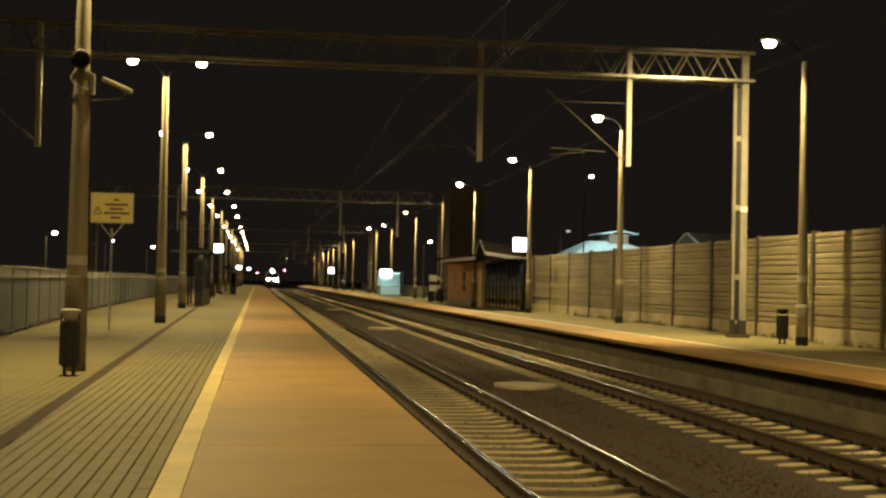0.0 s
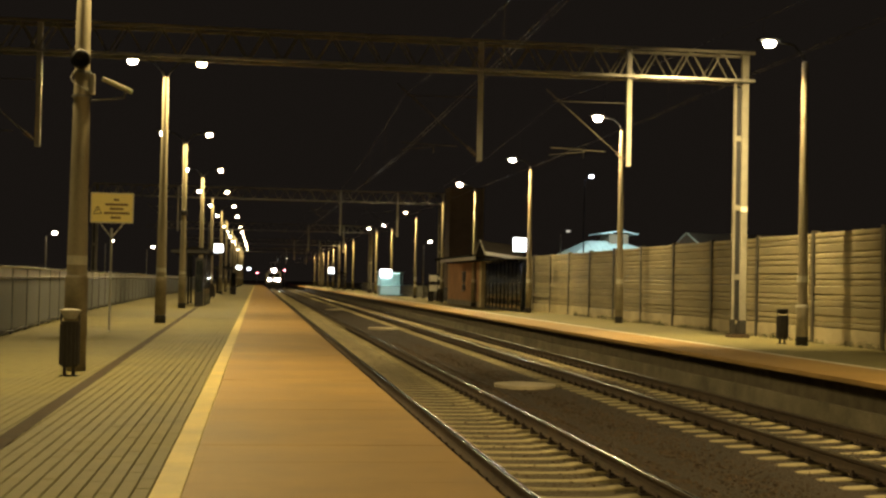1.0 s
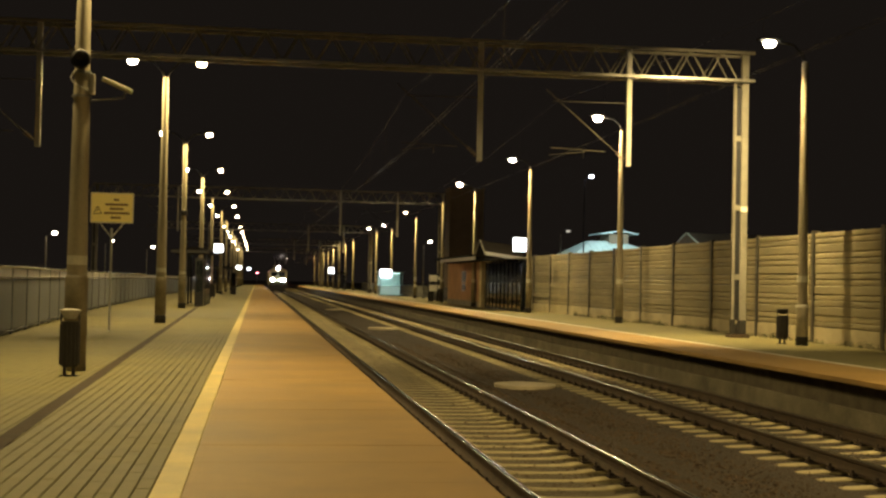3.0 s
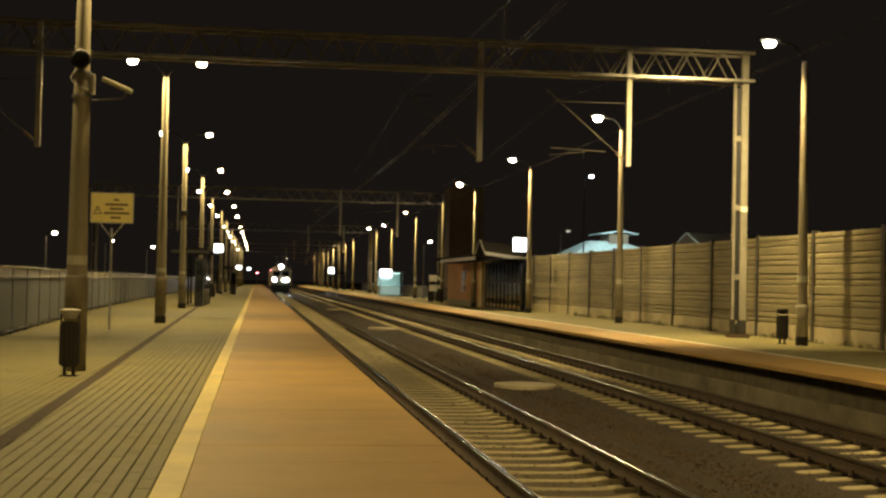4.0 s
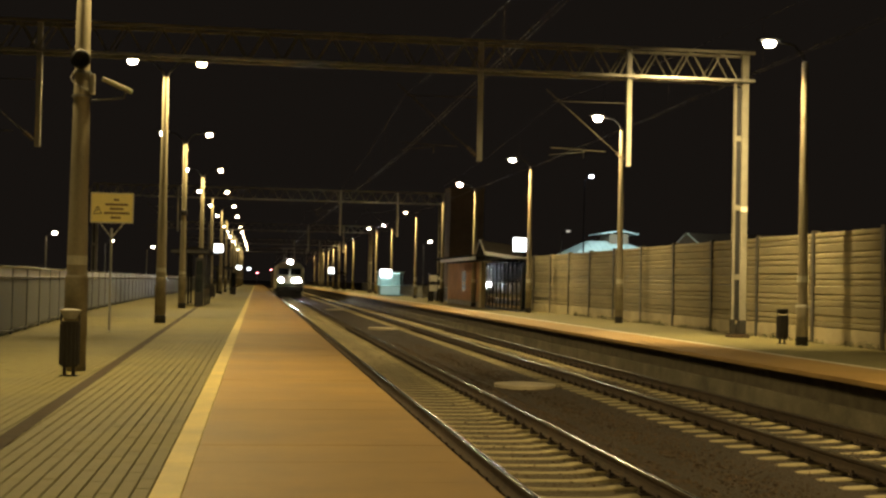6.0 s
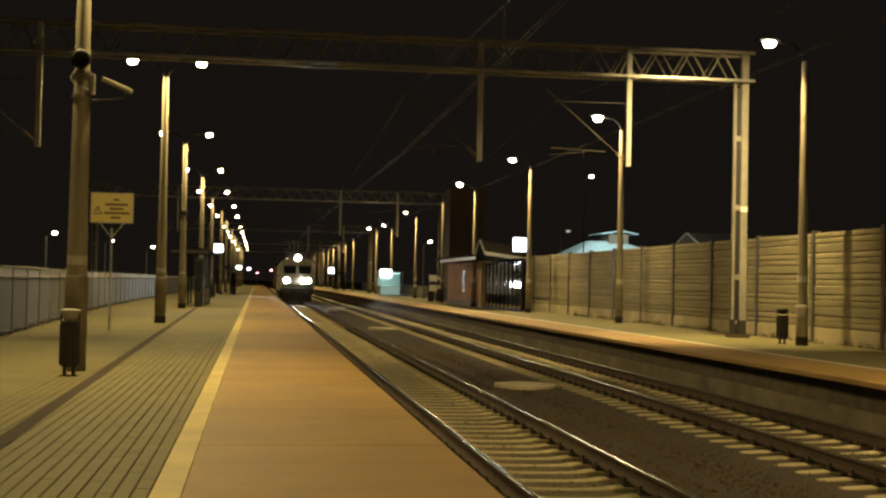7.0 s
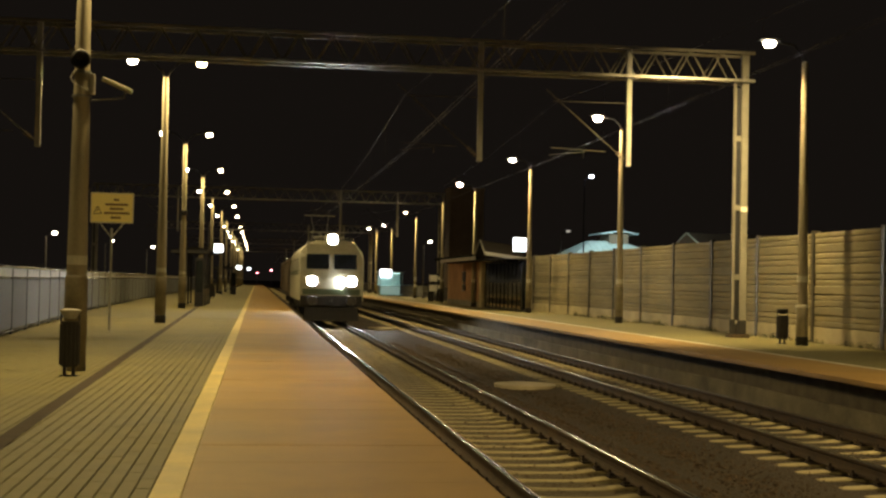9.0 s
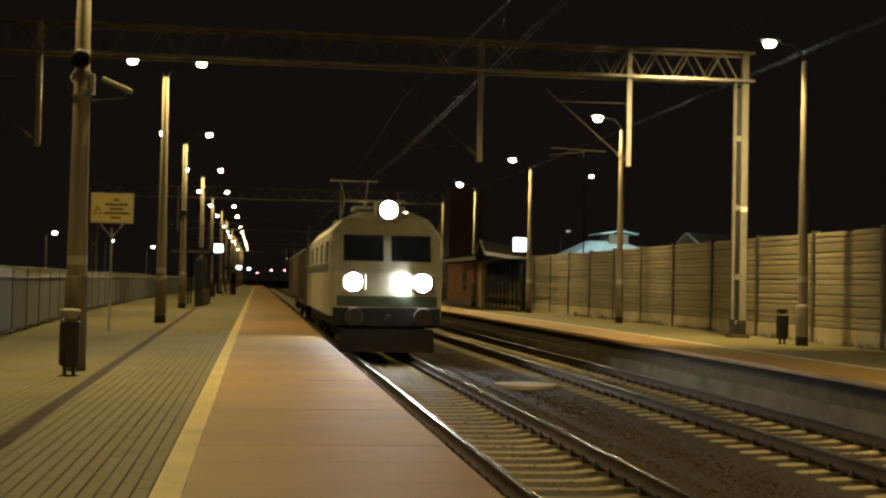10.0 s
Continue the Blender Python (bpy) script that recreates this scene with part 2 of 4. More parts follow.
# ---------------------------------------------------------------- ground
RAIL = -0.55
FAR = 420.0
ground = part("ground", box(-1500, 1500, -300, 2500, -1.6, -1.02), M_GROUND)
tagged(ground, "dark earth around the station at night", "ground", kind="structure")
bed = part("ballast_bed", profile([(1.7, -1.1), (9.9, -1.1), (9.9, -0.75), (9.05, -0.776), (6.95, -0.778), (6.6, -0.768), (6.3, -0.768), (5.5, -0.79), (5.0, -0.77), (4.7, -0.742), (4.22, -0.738), (4.0, -0.795), (2.1, -0.80), (1.7, -0.79)], -30, 700), M_BALLAST)
tagged(bed, "dark brown gravel ballast under the two tracks", "ballast", kind="structure")

sand = part("dusty_gravel", profile([(1.98, -0.84), (4.12, -0.84), (4.06, -0.787), (3.3, -0.782), (2.04, -0.792)], -30, 700), M_SAND)
tagged(sand, "pale dusty gravel between the rails of the nearer track", "gravel", kind="structure")


# ---------------------------------------------------------------- tracks
def sleeper_mesh():
    bm = bmesh.new()
    secs = [(-1.3, 0.085, -0.008), (-1.22, 0.105, 0.0), (-0.95, 0.11, 0.012), (-0.55, 0.11, 0.012), (-0.35, 0.09, -0.014), (0, 0.085, -0.02),
            (0.35, 0.09, -0.014), (0.55, 0.11, 0.012), (0.95, 0.11, 0.012), (1.22, 0.105, 0.0), (1.3, 0.085, -0.008)]
    rows = []
    for x, w, z in secs:
        rows.append([bm.verts.new(c) for c in ((x, -w, -0.16), (x, -w, z - 0.012), (x, -w + 0.03, z), (x, w - 0.03, z), (x, w, z - 0.012), (x, w, -0.16))])
    for a, b in zip(rows, rows[1:]):
        for i in range(5):
            bm.faces.new((a[i], a[i + 1], b[i + 1], b[i]))
    bm.faces.new(rows[0])
    bm.faces.new(rows[-1][::-1])
    bmesh.ops.recalc_face_normals(bm, faces=bm.faces)
    me = bpy.data.meshes.new("sleeper")
    bm.to_mesh(me)
    bm.free()
    me.materials.append(M_SLEEPER)
    return me


def clip_mesh():
    bm = bmesh.new()
    add_box(bm, -0.16, 0.16, -0.09, 0.09, 0.0, 0.022, bevel=0.006)
    for s in (-1, 1):
        add_box(bm, s * 0.115 - 0.035, s * 0.115 + 0.035, -0.045, 0.045, 0.02, 0.052, bevel=0.012)
        add_tube(bm, (s * 0.125, 0, 0.04), (s * 0.125, 0, 0.092), 0.02, 0.015, seg=6)
    me = bpy.data.meshes.new("rail_fastening")
    bm.to_mesh(me)
    bm.free()
    me.materials.append(M_CLIP)
    return me


SLEEPER, CLIP = sleeper_mesh(), clip_mesh()


def crowned_band(xc):
    """Polished strip along the rail, rounded across, with soft shading over the crown only."""
    radius, edge = 0.25, radians(7.4)
    arc = [(radius * math.sin(a), radius * (math.cos(a) - math.cos(edge)) + 0.0006) for a in np.linspace(edge, -edge, 11)]
    bm = profile([(-arc[0][0], -0.001), (arc[0][0], -0.001)] + arc, -30, 700)
    bmesh.ops.translate(bm, verts=bm.verts, vec=(xc, 0, 0))
    bm.normal_update()
    for f in bm.faces:
        f.smooth = f.normal.z > 0.9
    for e in bm.edges:
        e.smooth = len(e.link_faces) == 2 and all(f.smooth for f in e.link_faces)
    return bm


def track(number, xc, first):
    t = thing("railway_track", "polished steel rails on pale concrete sleepers", "railway track", (xc, 0, RAIL), "tracks between the platforms", kind="structure")
    for s in (-0.7535, 0.7535):
        web = [(-0.075, -0.172), (0.075, -0.172), (0.075, -0.160), (0.022, -0.146), (0.009, -0.12), (0.009, -0.055), (0.034, -0.038), (0.036, -0.014),
               (-0.036, -0.014), (-0.034, -0.038), (-0.009, -0.055), (-0.009, -0.12), (-0.022, -0.146), (-0.075, -0.160)]
        rail = part("rail", profile([(x + s, z) for x, z in web], -30, 700), M_RUST, t, "rusty brown rail web and foot")
        head = [(-0.0355, -0.0145), (0.0355, -0.0145), (0.034, -0.004), (0.026, 0.0), (-0.026, 0.0), (-0.034, -0.004)]
        part("rail_head", profile([(x + s, z) for x, z in head], -30, 700), M_HEADSIDE, rail, "dull steel rail head")
        part("running_band", crowned_band(s), M_RAILTOP, rail, "polished running band")
        for k in range(90):
            shared("rail_fastening", CLIP, rail, (s, first + 0.6 * k, -0.193))
    for k in range(300):
        shared("sleeper", SLEEPER, t, (0, first + 0.6 * (k - 6), -0.2055))
    many("far_sleepers", SLEEPER, [(0, first + 0.6 * (k + 294), -0.205) for k in range(260)], M_SLEEPER, t, "far run of pale concrete sleepers")
    many("rear_sleepers", SLEEPER, [(0, first - 0.6 * (k + 7), -0.2055) for k in range(48)], M_SLEEPER, t, "run of pale concrete sleepers")
    return t


TRACK_A, TRACK_B = 3.339, 7.692
track(1, TRACK_A, 13.689 - 9.0)
track(2, TRACK_B, 19.017 - 15.0)

# loose stones on the bed
rng = np.random.default_rng(4)


def stones(name, count, x0, x1, y0, y1, z, size, material):
    base = np.array([(1, 0, 0), (-1, 0, 0), (0, 1, 0), (0, -1, 0), (0, 0, 0.8), (0, 0, -0.8)])
    tri = [(0, 2, 4), (2, 1, 4), (1, 3, 4), (3, 0, 4), (2, 0, 5), (1, 2, 5), (3, 1, 5), (0, 3, 5)]
    V, F = [], []
    ys = y0 + (y1 - y0) * rng.random(count) ** 1.5
    for k in range(count):
        a = rng.random() * 6.28
        c, s = math.cos(a), math.sin(a)
        sc = size * (0.6 + 0.8 * rng.random(3)) * np.array([1, 1, 0.8])
        p = (base + rng.normal(0, 0.22, (6, 3))) * sc
        q = np.stack([p[:, 0] * c - p[:, 1] * s, p[:, 0] * s + p[:, 1] * c, p[:, 2]], 1)
        q += (x0 + (x1 - x0) * rng.random(), ys[k], z + size * 0.2 * rng.normal())
        V += q.tolist()
        F += [tuple(i + 6 * k for i in f) for f in tri]
    me = bpy.data.meshes.new(name)
    me.from_pydata(V, [], F)
    me.materials.append(material)
    ob = new(name, me)
    return tagged(ob, "loose brown crushed stone lying on the track bed", "gravel", kind="stuff")


stones("ballast_stones", 12000, 2.0, 4.1, 6, 46, -0.797, 0.027, M_STONE)
stones("ballast_stones", 5000, 4.18, 4.85, 6, 46, -0.745, 0.028, M_STONE2)
stones("ballast_stones", 12000, 4.7, 6.7, 9, 46, -0.79, 0.022, M_STONE2)
stones("ballast_stones", 8000, 6.4, 9.2, 12, 50, -0.780, 0.024, M_STONE2)

stones("ballast_stones", 5000, 4.25, 6.5, 11, 40, -0.778, 0.024, M_STONE2)
# round concrete manhole covers between the tracks
for x, y, r in ((5.67, 27.2, 0.655), (5.75, 59.6, 0.68), (5.82, 97.6, 0.66)):
    cover = part("manhole_cover", lathe([(r - 0.03, -0.83), (r, -0.81), (r, -0.715), (r - 0.015, -0.70), (r * 0.7, -0.697), (r * 0.68, -0.702), (0.06, -0.700)], 28, (x, y)), M_COVER)
    tagged(cover, "round weathered concrete manhole cover in the gravel", "manhole cover", "manhole covers between the tracks")

# ---------------------------------------------------------------- platforms
EDGE_A, EDGE_B = 1.643, 9.40
plat_a = part("platform_base", profile([(-14, -1.1), (1.32, -1.1), (1.32, -0.16), (1.5, -0.15), (1.5, -0.052), (-14, -0.052)], -30, FAR), M_JOINT)
tagged(plat_a, "paved station platform on a concrete wall", "platform", kind="structure")
plat_b = part("platform_base", profile([(9.74, -1.1), (15.6, -1.1), (15.6, -0.052), (9.55, -0.052), (9.55, -0.13), (9.74, -0.15)], -30, FAR), M_JOINT)
tagged(plat_b, "paved station platform on a recessed concrete wall", "platform", kind="structure")
foot_b = part("platform_footing", profile([(9.18, -1.1), (9.31, -1.1), (9.31, -0.44), (9.25, -0.425), (9.22, -0.44)], -30, FAR), M_FOOT)
tagged(foot_b, "stained concrete footing below the platform edge", "footing", kind="structure")

SLAB = 1.03
slab_a = block_mesh("edge_slab", EDGE_A + 0.449, SLAB - 0.006, 0.14, 0.004, M_RED)
slab_b = block_mesh("edge_slab", 11.075 - EDGE_B, SLAB - 0.006, 0.08, 0.006, M_RED)
line_a = block_mesh("line_block", 0.200, SLAB - 0.004, 0.05, 0.003, M_YELLOW)
line_b = block_mesh("line_block", 0.175, SLAB - 0.004, 0.05, 0.003, M_WHITE)
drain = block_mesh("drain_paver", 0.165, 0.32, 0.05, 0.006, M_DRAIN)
Y0 = 9.08 - 12 * SLAB
for k in range(290):
    yc = Y0 + SLAB * (k + 0.5)
    shared("edge_slab", slab_a, plat_a, ((EDGE_A - 0.449) / 2, yc, random.uniform(-0.002, 0.002)))
    shared("line_block", line_a, plat_a, (-0.552, yc, 0.001))
    shared("edge_slab", slab_b, plat_b, ((EDGE_B + 11.075) / 2, yc, random.uniform(-0.003, 0.003)))
    shared("line_block", line_b, plat_b, (11.168, yc, 0.001))
many("far_edge_slabs", slab_a, [((EDGE_A - 0.449) / 2, Y0 + SLAB * (k + 290.5), 0) for k in range(105)], M_RED, plat_a, "far red edge slabs")
many("far_edge_slabs", slab_b, [((EDGE_B + 11.075) / 2, Y0 + SLAB * (k + 290.5), 0) for k in range(105)], M_RED, plat_b, "far red edge slabs")
many("rear_edge_slabs", slab_a, [((EDGE_A - 0.449) / 2, Y0 - SLAB * (k + 0.5), 0) for k in range(25)], M_RED, plat_a, "red edge slabs")
many("rear_edge_slabs", slab_b, [((EDGE_B + 11.075) / 2, Y0 - SLAB * (k + 0.5), 0) for k in range(25)], M_RED, plat_b, "red edge slabs")
many("rear_line", line_a, [(-0.552, Y0 - SLAB * (k + 0.5), 0.001) for k in range(25)], M_YELLOW, plat_a, "yellow safety line")
many("rear_line", line_b, [(11.168, Y0 - SLAB * (k + 0.5), 0.001) for k in range(25)], M_WHITE, plat_b, "white safety line")
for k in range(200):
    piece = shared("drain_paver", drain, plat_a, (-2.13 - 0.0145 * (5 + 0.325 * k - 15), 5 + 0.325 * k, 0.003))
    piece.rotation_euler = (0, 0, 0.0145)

PITCH = 0.111
blk = block_mesh("paving_block", PITCH - 0.009, 0.2062, 0.05, 0.005, M_PAVE1, 0.0012)
rows_near, rows_rest = [], []
for i in range(54):
    xc = -0.658 - PITCH * (i + 0.5)
    for k in range(int(42 / 0.208)):
        yc = 5.0 + 0.208 * (k + 0.5 * (i % 2))
        (rows_near if (yc < 11.5 and i < 9) else rows_rest).append((xc, yc, random.uniform(-0.002, 0.002)))
for p in rows_near[:300]:
    shared("paving_block", blk, plat_a, p)
many("paving_blocks", blk, rows_rest + rows_near[300:], M_PAVE, plat_a, "rows of pale grey-yellow concrete paving blocks")
bm = box(-13.9, -0.66, 46.6, FAR, -0.05, -0.004)
part("far_paving", bm, M_PAVE1, plat_a)
bm = box(11.262, 15.5, -30, FAR, -0.05, -0.003)
part("block_paving", bm, M_PAVE1, plat_b)
bm = box(-13.9, -6.66, -30, 46.6, -0.05, -0.004)
part("side_paving", bm, M_PAVE1, plat_a)
bm = box(-6.66, -0.66, -30, 4.9, -0.05, -0.004)
part("near_paving", bm, M_PAVE1, plat_a)


# ---------------------------------------------------------------- lamp posts
def lamp_head(parent, side, x, z, glowing, watts, colour, tilt=0.0, cut=162, wing=0.0):
    """Flat luminaire at the end of an arm, with a bulging glass below."""
    bm = bmesh.new()
    add_box(bm, x - 0.30, x + 0.30, -0.15, 0.15, z + 0.12, z + 0.17, bevel=0.02)
    head = part("lamp_head", bm, M_DARK, parent, "dark luminaire housing")
    bm = bmesh.new()
    add_box(bm, x - 0.155, x + 0.155, -0.12, 0.12, z - 0.05, z + 0.115, bevel=0.045)
    for v in bm.verts:
        if v.co.z < z:
            v.co.x = x + (v.co.x - x) * 0.86
            v.co.y *= 0.86
    part("lamp_glass", bm, glowing, head, "glowing lamp glass", smooth=True)
    if watts:
        ld = bpy.data.lights.new("lamp_light", "AREA")
        ld.shape, ld.size, ld.size_y = "ELLIPSE", 0.42, 0.22
        ld.energy, ld.color = watts, colour
        ld.spread = radians(124 if tilt else cut)
        lo = new("lamp_light", ld)
        lo.parent = head
        lo.location = (x, 0, z - 0.075)
        lo.rotation_euler = (radians(tilt), 0, 0)
    if wing:
        # spot added for the reflector's side lobes, to brighten sign, fence and poles
        wd = bpy.data.lights.new("lamp_wing_light", "SPOT")
        wd.energy, wd.color, wd.spot_size, wd.spot_blend, wd.shadow_soft_size = wing, colour, radians(162), 0.06, 0.14
        wo = new("lamp_wing_light", wd)
        wo.parent = head
        wo.location = (x, 0, z - 0.22)
    return head


def pole_parts(t, h, r0, r1, seg=14, collar=True, low=False):
    part("pole", lathe([(r0, 0), (r0, 0.12), (r0 * 0.995, 1.5), (r1 + (r0 - r1) * 0.35, h * 0.65), (r1, h - 0.04), (r1 * 0.8, h)], seg), M_POLE, t, smooth=True)
    if collar:
        part("base_collar", lathe([(r0 + 0.026, 0.0), (r0 + 0.026, 0.22), (r0 + 0.02, 0.25)], seg), M_DARK, t, "dark tarred pole foot", smooth=True)
    if low:
        part("sleeve", lathe([(r0 + 0.024, 0.0), (r0 + 0.024, 0.98), (r0 + 0.004, 1.02)], seg), M_POLE, t, "wider concrete lower sleeve", smooth=True)
        part("cap_ring", lathe([(r0 + 0.034, 0.96), (r0 + 0.034, 1.0), (r0 + 0.012, 1.035)], seg), M_BAND, t, "pale mortar ring")
        part("band", lathe([(r0 + 0.008, 1.60), (r0 + 0.006, 1.76)], seg), M_BAND, t, "pale painted band")
        return
    part("sleeve", lathe([(r0 + 0.018, 0.0), (r0 + 0.018, 1.36), (r0 + 0.004, 1.40)], seg), M_SLEEVE, t, "darker weathered lower sleeve", smooth=True)
    part("band", lathe([(r0 * 0.93 + 0.008, 1.28 * 1.12), (r0 * 0.93 + 0.010, 1.28 * 1.32)], seg), M_BAND, t, "pale painted band")


def double_lamp(place, watts, arms=(1.02, 1.06), heights=(7.96, 7.96), r0=0.148, glows=(None, None)):
    t = thing("platform_lamp", "tall concrete lamp post with two lit luminaires", "lamp post", place, "double lamp posts on the platform")
    pole_parts(t, 7.55, r0, 0.085, collar=place[1] > 25)
    for s, reach, z, g in ((-1, arms[0], heights[0], glows[0]), (1, arms[1], heights[1], glows[1])):
        bm = bmesh.new()
        pts = [(0, 0, 7.45), (s * 0.12, 0, 7.72), (s * 0.40, 0, z + 0.06), (s * (reach - 0.25), 0, z + 0.09)]
        for a, b in zip(pts, pts[1:]):
            add_tube(bm, a, b, 0.03, seg=8)
        part("arm", bm, M_DARK, t)
        lamp_head(t, s, s * reach, z, g or (G_WHITE if s < 0 else G_WARM), watts * (0.80 if s < 0 else 1.0), WARM, cut=164 if place[1] < 90 else 158, wing=620.0 if -5 < place[1] < 90 else 0.0)
    return t


LEFT = [(-2.63, 19.8), (-2.91, 40.8), (-3.40, 61.0), (-3.42, 81.0), (-3.50, 101.0), (-3.30, 120.5), (-3.30, 140.0), (-3.3, 168), (-3.3, 187), (-3.3, 206), (-3.3, 232),
        (-3.3, 252), (-3.3, 270), (-3.3, 296), (-2.6, -1.0), (-2.6, -21.0)]
for i, (x, y) in enumerate(LEFT):
    post = double_lamp((x, y, 0), 0.5 * LAMP_WATTS)
    if i == 2:
        part("black_ring", lathe([(0.145, 4.25), (0.17, 4.28), (0.17, 4.48), (0.145, 4.51)], 16), M_DARK, post, "black clamp ring")


def single_lamp(place, watts, glowing, h=7.25, reach=0.96, colour=WARM, r0=0.132, tilt=0.0):
    t = thing("platform_lamp", "tall concrete lamp post with one lit luminaire", "lamp post", place, "single lamp posts on the platform")
    pole_parts(t, h, r0, 0.08, low=30 < place[1] < 32)
    bm = bmesh.new()
    pts = [(0, 0, h - 0.1), (-0.08, 0, h + 0.18), (-0.32, 0, h + 0.42), (-reach + 0.25, 0, h + 0.46)]
    for a, b in zip(pts, pts[1:]):
        add_tube(bm, a, b, 0.03, seg=8)
    part("arm", bm, M_DARK, t)
    lamp_head(t, -1, -reach, h + 0.38, glowing, watts, colour, tilt, cut=164 if place[1] < 85 else 156)
    return t


RIGHT = [(13.66, 31.44), (13.78, 48.73), (13.48, 64.2), (12.92, 77.7), (13.16, 93.0), (14.0, 116.0), (14.6, 143.0), (13.8, 152.9), (13.8, 190), (13.8, 207), (13.8, 222),
         (13.8, 240), (13.8, 258), (13.8, 276), (13.8, 296), (13.8, 318), (13.7, 14.0), (13.7, -3.5), (13.7, -21.0)]
for i, (x, y) in enumerate(RIGHT):
    # post 4: unlit glass, luminaire and light added to brighten its pole
    post = single_lamp((x, y, 0), LAMP_WATTS * (2.0 if i == 0 else 2.05 if i == 16 else 0.9 if i in (1, 3) else 0.5 if i == 4 else 1.6), G_STAR if i in (1, 3) else G_WARM if i == 5 else (M_HEAD if i == 4 or 8 <= i <= 15 else G_WHITE), h=7.42 if i == 1 else 6.9 if i == 3 else 7.2, tilt=40.0 if i == 0 else 0.0)
    if i == 5:
        for z in (1.10, 1.75):
            part("reflector_plate", box(-0.11, 0.11, -0.19, -0.165, z - 0.12, z + 0.12, bevel=0.004), M_SHEET, post, "white reflective plate")

# street lamps beyond the fence
def street_lamp(place, h, glowing, r=0.05):
    t = thing("street_lamp", "slim steel street lamp, lit, in the distance", "street lamp", place, "distant street lamps")
    part("pole", tube((0, 0, 0), (0, 0, h), r * 1.4, r), M_HEAD if h < 8 else M_DARK, t)
    part("arm", tube((0, 0, h - 0.03), (0.42, 0, h + 0.25), 0.02), M_DARK, t)
    lamp_head(t, 1, 0.55, h + 0.2, glowing, 0, WARM)


street_lamp((-14.0, 90, -1.02), 5.0, G_WHITE)
street_lamp((-12.4, 110, -1.02), 5.1, G_WHITE)
street_lamp((-10.3, 125, -1.02), 5.0, G_WHITE)
street_lamp((24.05, 95, -1.02), 10.35, G_BLUE, 0.045)
street_lamp((14.2, 112, 0), 4.7, G_WHITE)
street_lamp((8.2, 410, -1.02), 9.0, G_WHITE)
street_lamp((21.6, 92, -1.02), 6.1, G_DIM, 0.04)

# ---------------------------------------------------------------- fittings on the first lamp post
PX, PY = -2.63, 19.8
t = thing("loudspeaker", "round black horn loudspeaker strapped to lamp post", "loudspeaker", (PX, PY - 0.14, 4.56))
bm = bmesh.new()
add_lathe(bm, [(0.05, -0.10), (0.09, -0.06), (0.135, 0.06), (0.145, 0.09), (0.12, 0.10), (0.05, 0.04)], 18)
bmesh.ops.rotate(bm, verts=bm.verts, cent=(0, 0, 0), matrix=Matrix.Rotation(radians(90), 3, "X"))
part("horn", bm, M_DARK, t, smooth=True)
part("bracket", box(-0.03, 0.03, 0.02, 0.12, -0.06, 0.02, bevel=0.008), M_DARK, t)
t = thing("junction_box", "pale grey junction box with loose cables", "junction box", (PX + 0.14, PY - 0.06, 4.22))
part("body", box(-0.02, 0.055, -0.06, 0.06, -0.15, 0.15, bevel=0.01), M_BINTOP, t)
bm = bmesh.new()
pts = [(-0.02, -0.07, -0.10), (-0.12, -0.09, -0.06), (-0.24, -0.09, 0.0), (-0.29, -0.06, 0.08), (-0.24, -0.06, 0.17), (-0.18, -0.04, 0.24)]
for a, b in zip(pts, pts[1:]):
    add_tube(bm, a, b, 0.009, seg=6)
part("cable", bm, M_BINTOP, t)
for dz in (-0.19, 0.16):
    part("strap", lathe([(0.138, dz), (0.138, dz + 0.03)], 16, (-0.14, 0.06)), M_HEAD, t)
t = thing("security_camera", "pale tube security camera on a bracket arm", "security camera", (PX + 0.14, PY - 0.05, 4.12))
bm = bmesh.new()
add_box(bm, -0.235, 0.235, -0.05, 0.05, -0.03, 0.035, bevel=0.012)
bmesh.ops.transform(bm, matrix=Matrix.Translation((0.375, 0, 0.10)) @ Matrix.Rotation(radians(23.5), 4, "Y"), verts=bm.verts)
part("housing", bm, M_BINTOP, t)
bm = bmesh.new()
add_tube(bm, (0.50, 0, 0.02), (0.46, 0, -0.08), 0.012, seg=6)
add_tube(bm, (0.46, 0, -0.08), (0.0, 0, -0.14), 0.014, seg=6)
part("bracket", bm, M_HEAD, t)


# ---------------------------------------------------------------- litter bins
def litter_bin(place, w, h, hood, label):
    t = thing("litter_bin", label, "litter bin", place, "platform litter bins")
    bm = bmesh.new()
    add_lathe(bm, [(w * 0.46, 0.13), (w * 0.5, 0.15), (w * 0.52, h - 0.03), (w * 0.55, h - 0.02), (w * 0.55, h), (w * 0.46, h), (w * 0.42, 0.2)], 20)
    part("body", bm, M_BIN, t, smooth=True)
    for s in (-1, 1):
        part("leg", box(s * 0.06 - 0.022, s * 0.06 + 0.022, -0.03, 0.03, 0.0, 0.15, bevel=0.005), M_BIN, t)
        part("stay", box(s * w * 0.50 - 0.010, s * w * 0.50 + 0.010, -0.015, 0.015, h - 0.03, h + 0.16, bevel=0.003), M_BIN, t)
    part("foot_plate", box(-0.12, 0.12, -0.09, 0.09, 0.0, 0.015, bevel=0.004), M_BIN, t)
    part("hood", lathe([(w * 0.30, h + 0.035), (w * 0.60, h + 0.145), (w * 0.62, h + 0.16), (w * 0.3, h + 0.175)], 20), hood, t, smooth=False)
    for k in range(14):
        a = 2 * math.pi * k / 14
        c, s = math.cos(a) * w * 0.52, math.sin(a) * w * 0.52
        part("slat", box(c - 0.012, c + 0.012, s - 0.012, s + 0.012, 0.16, h - 0.04), M_BIN, t)


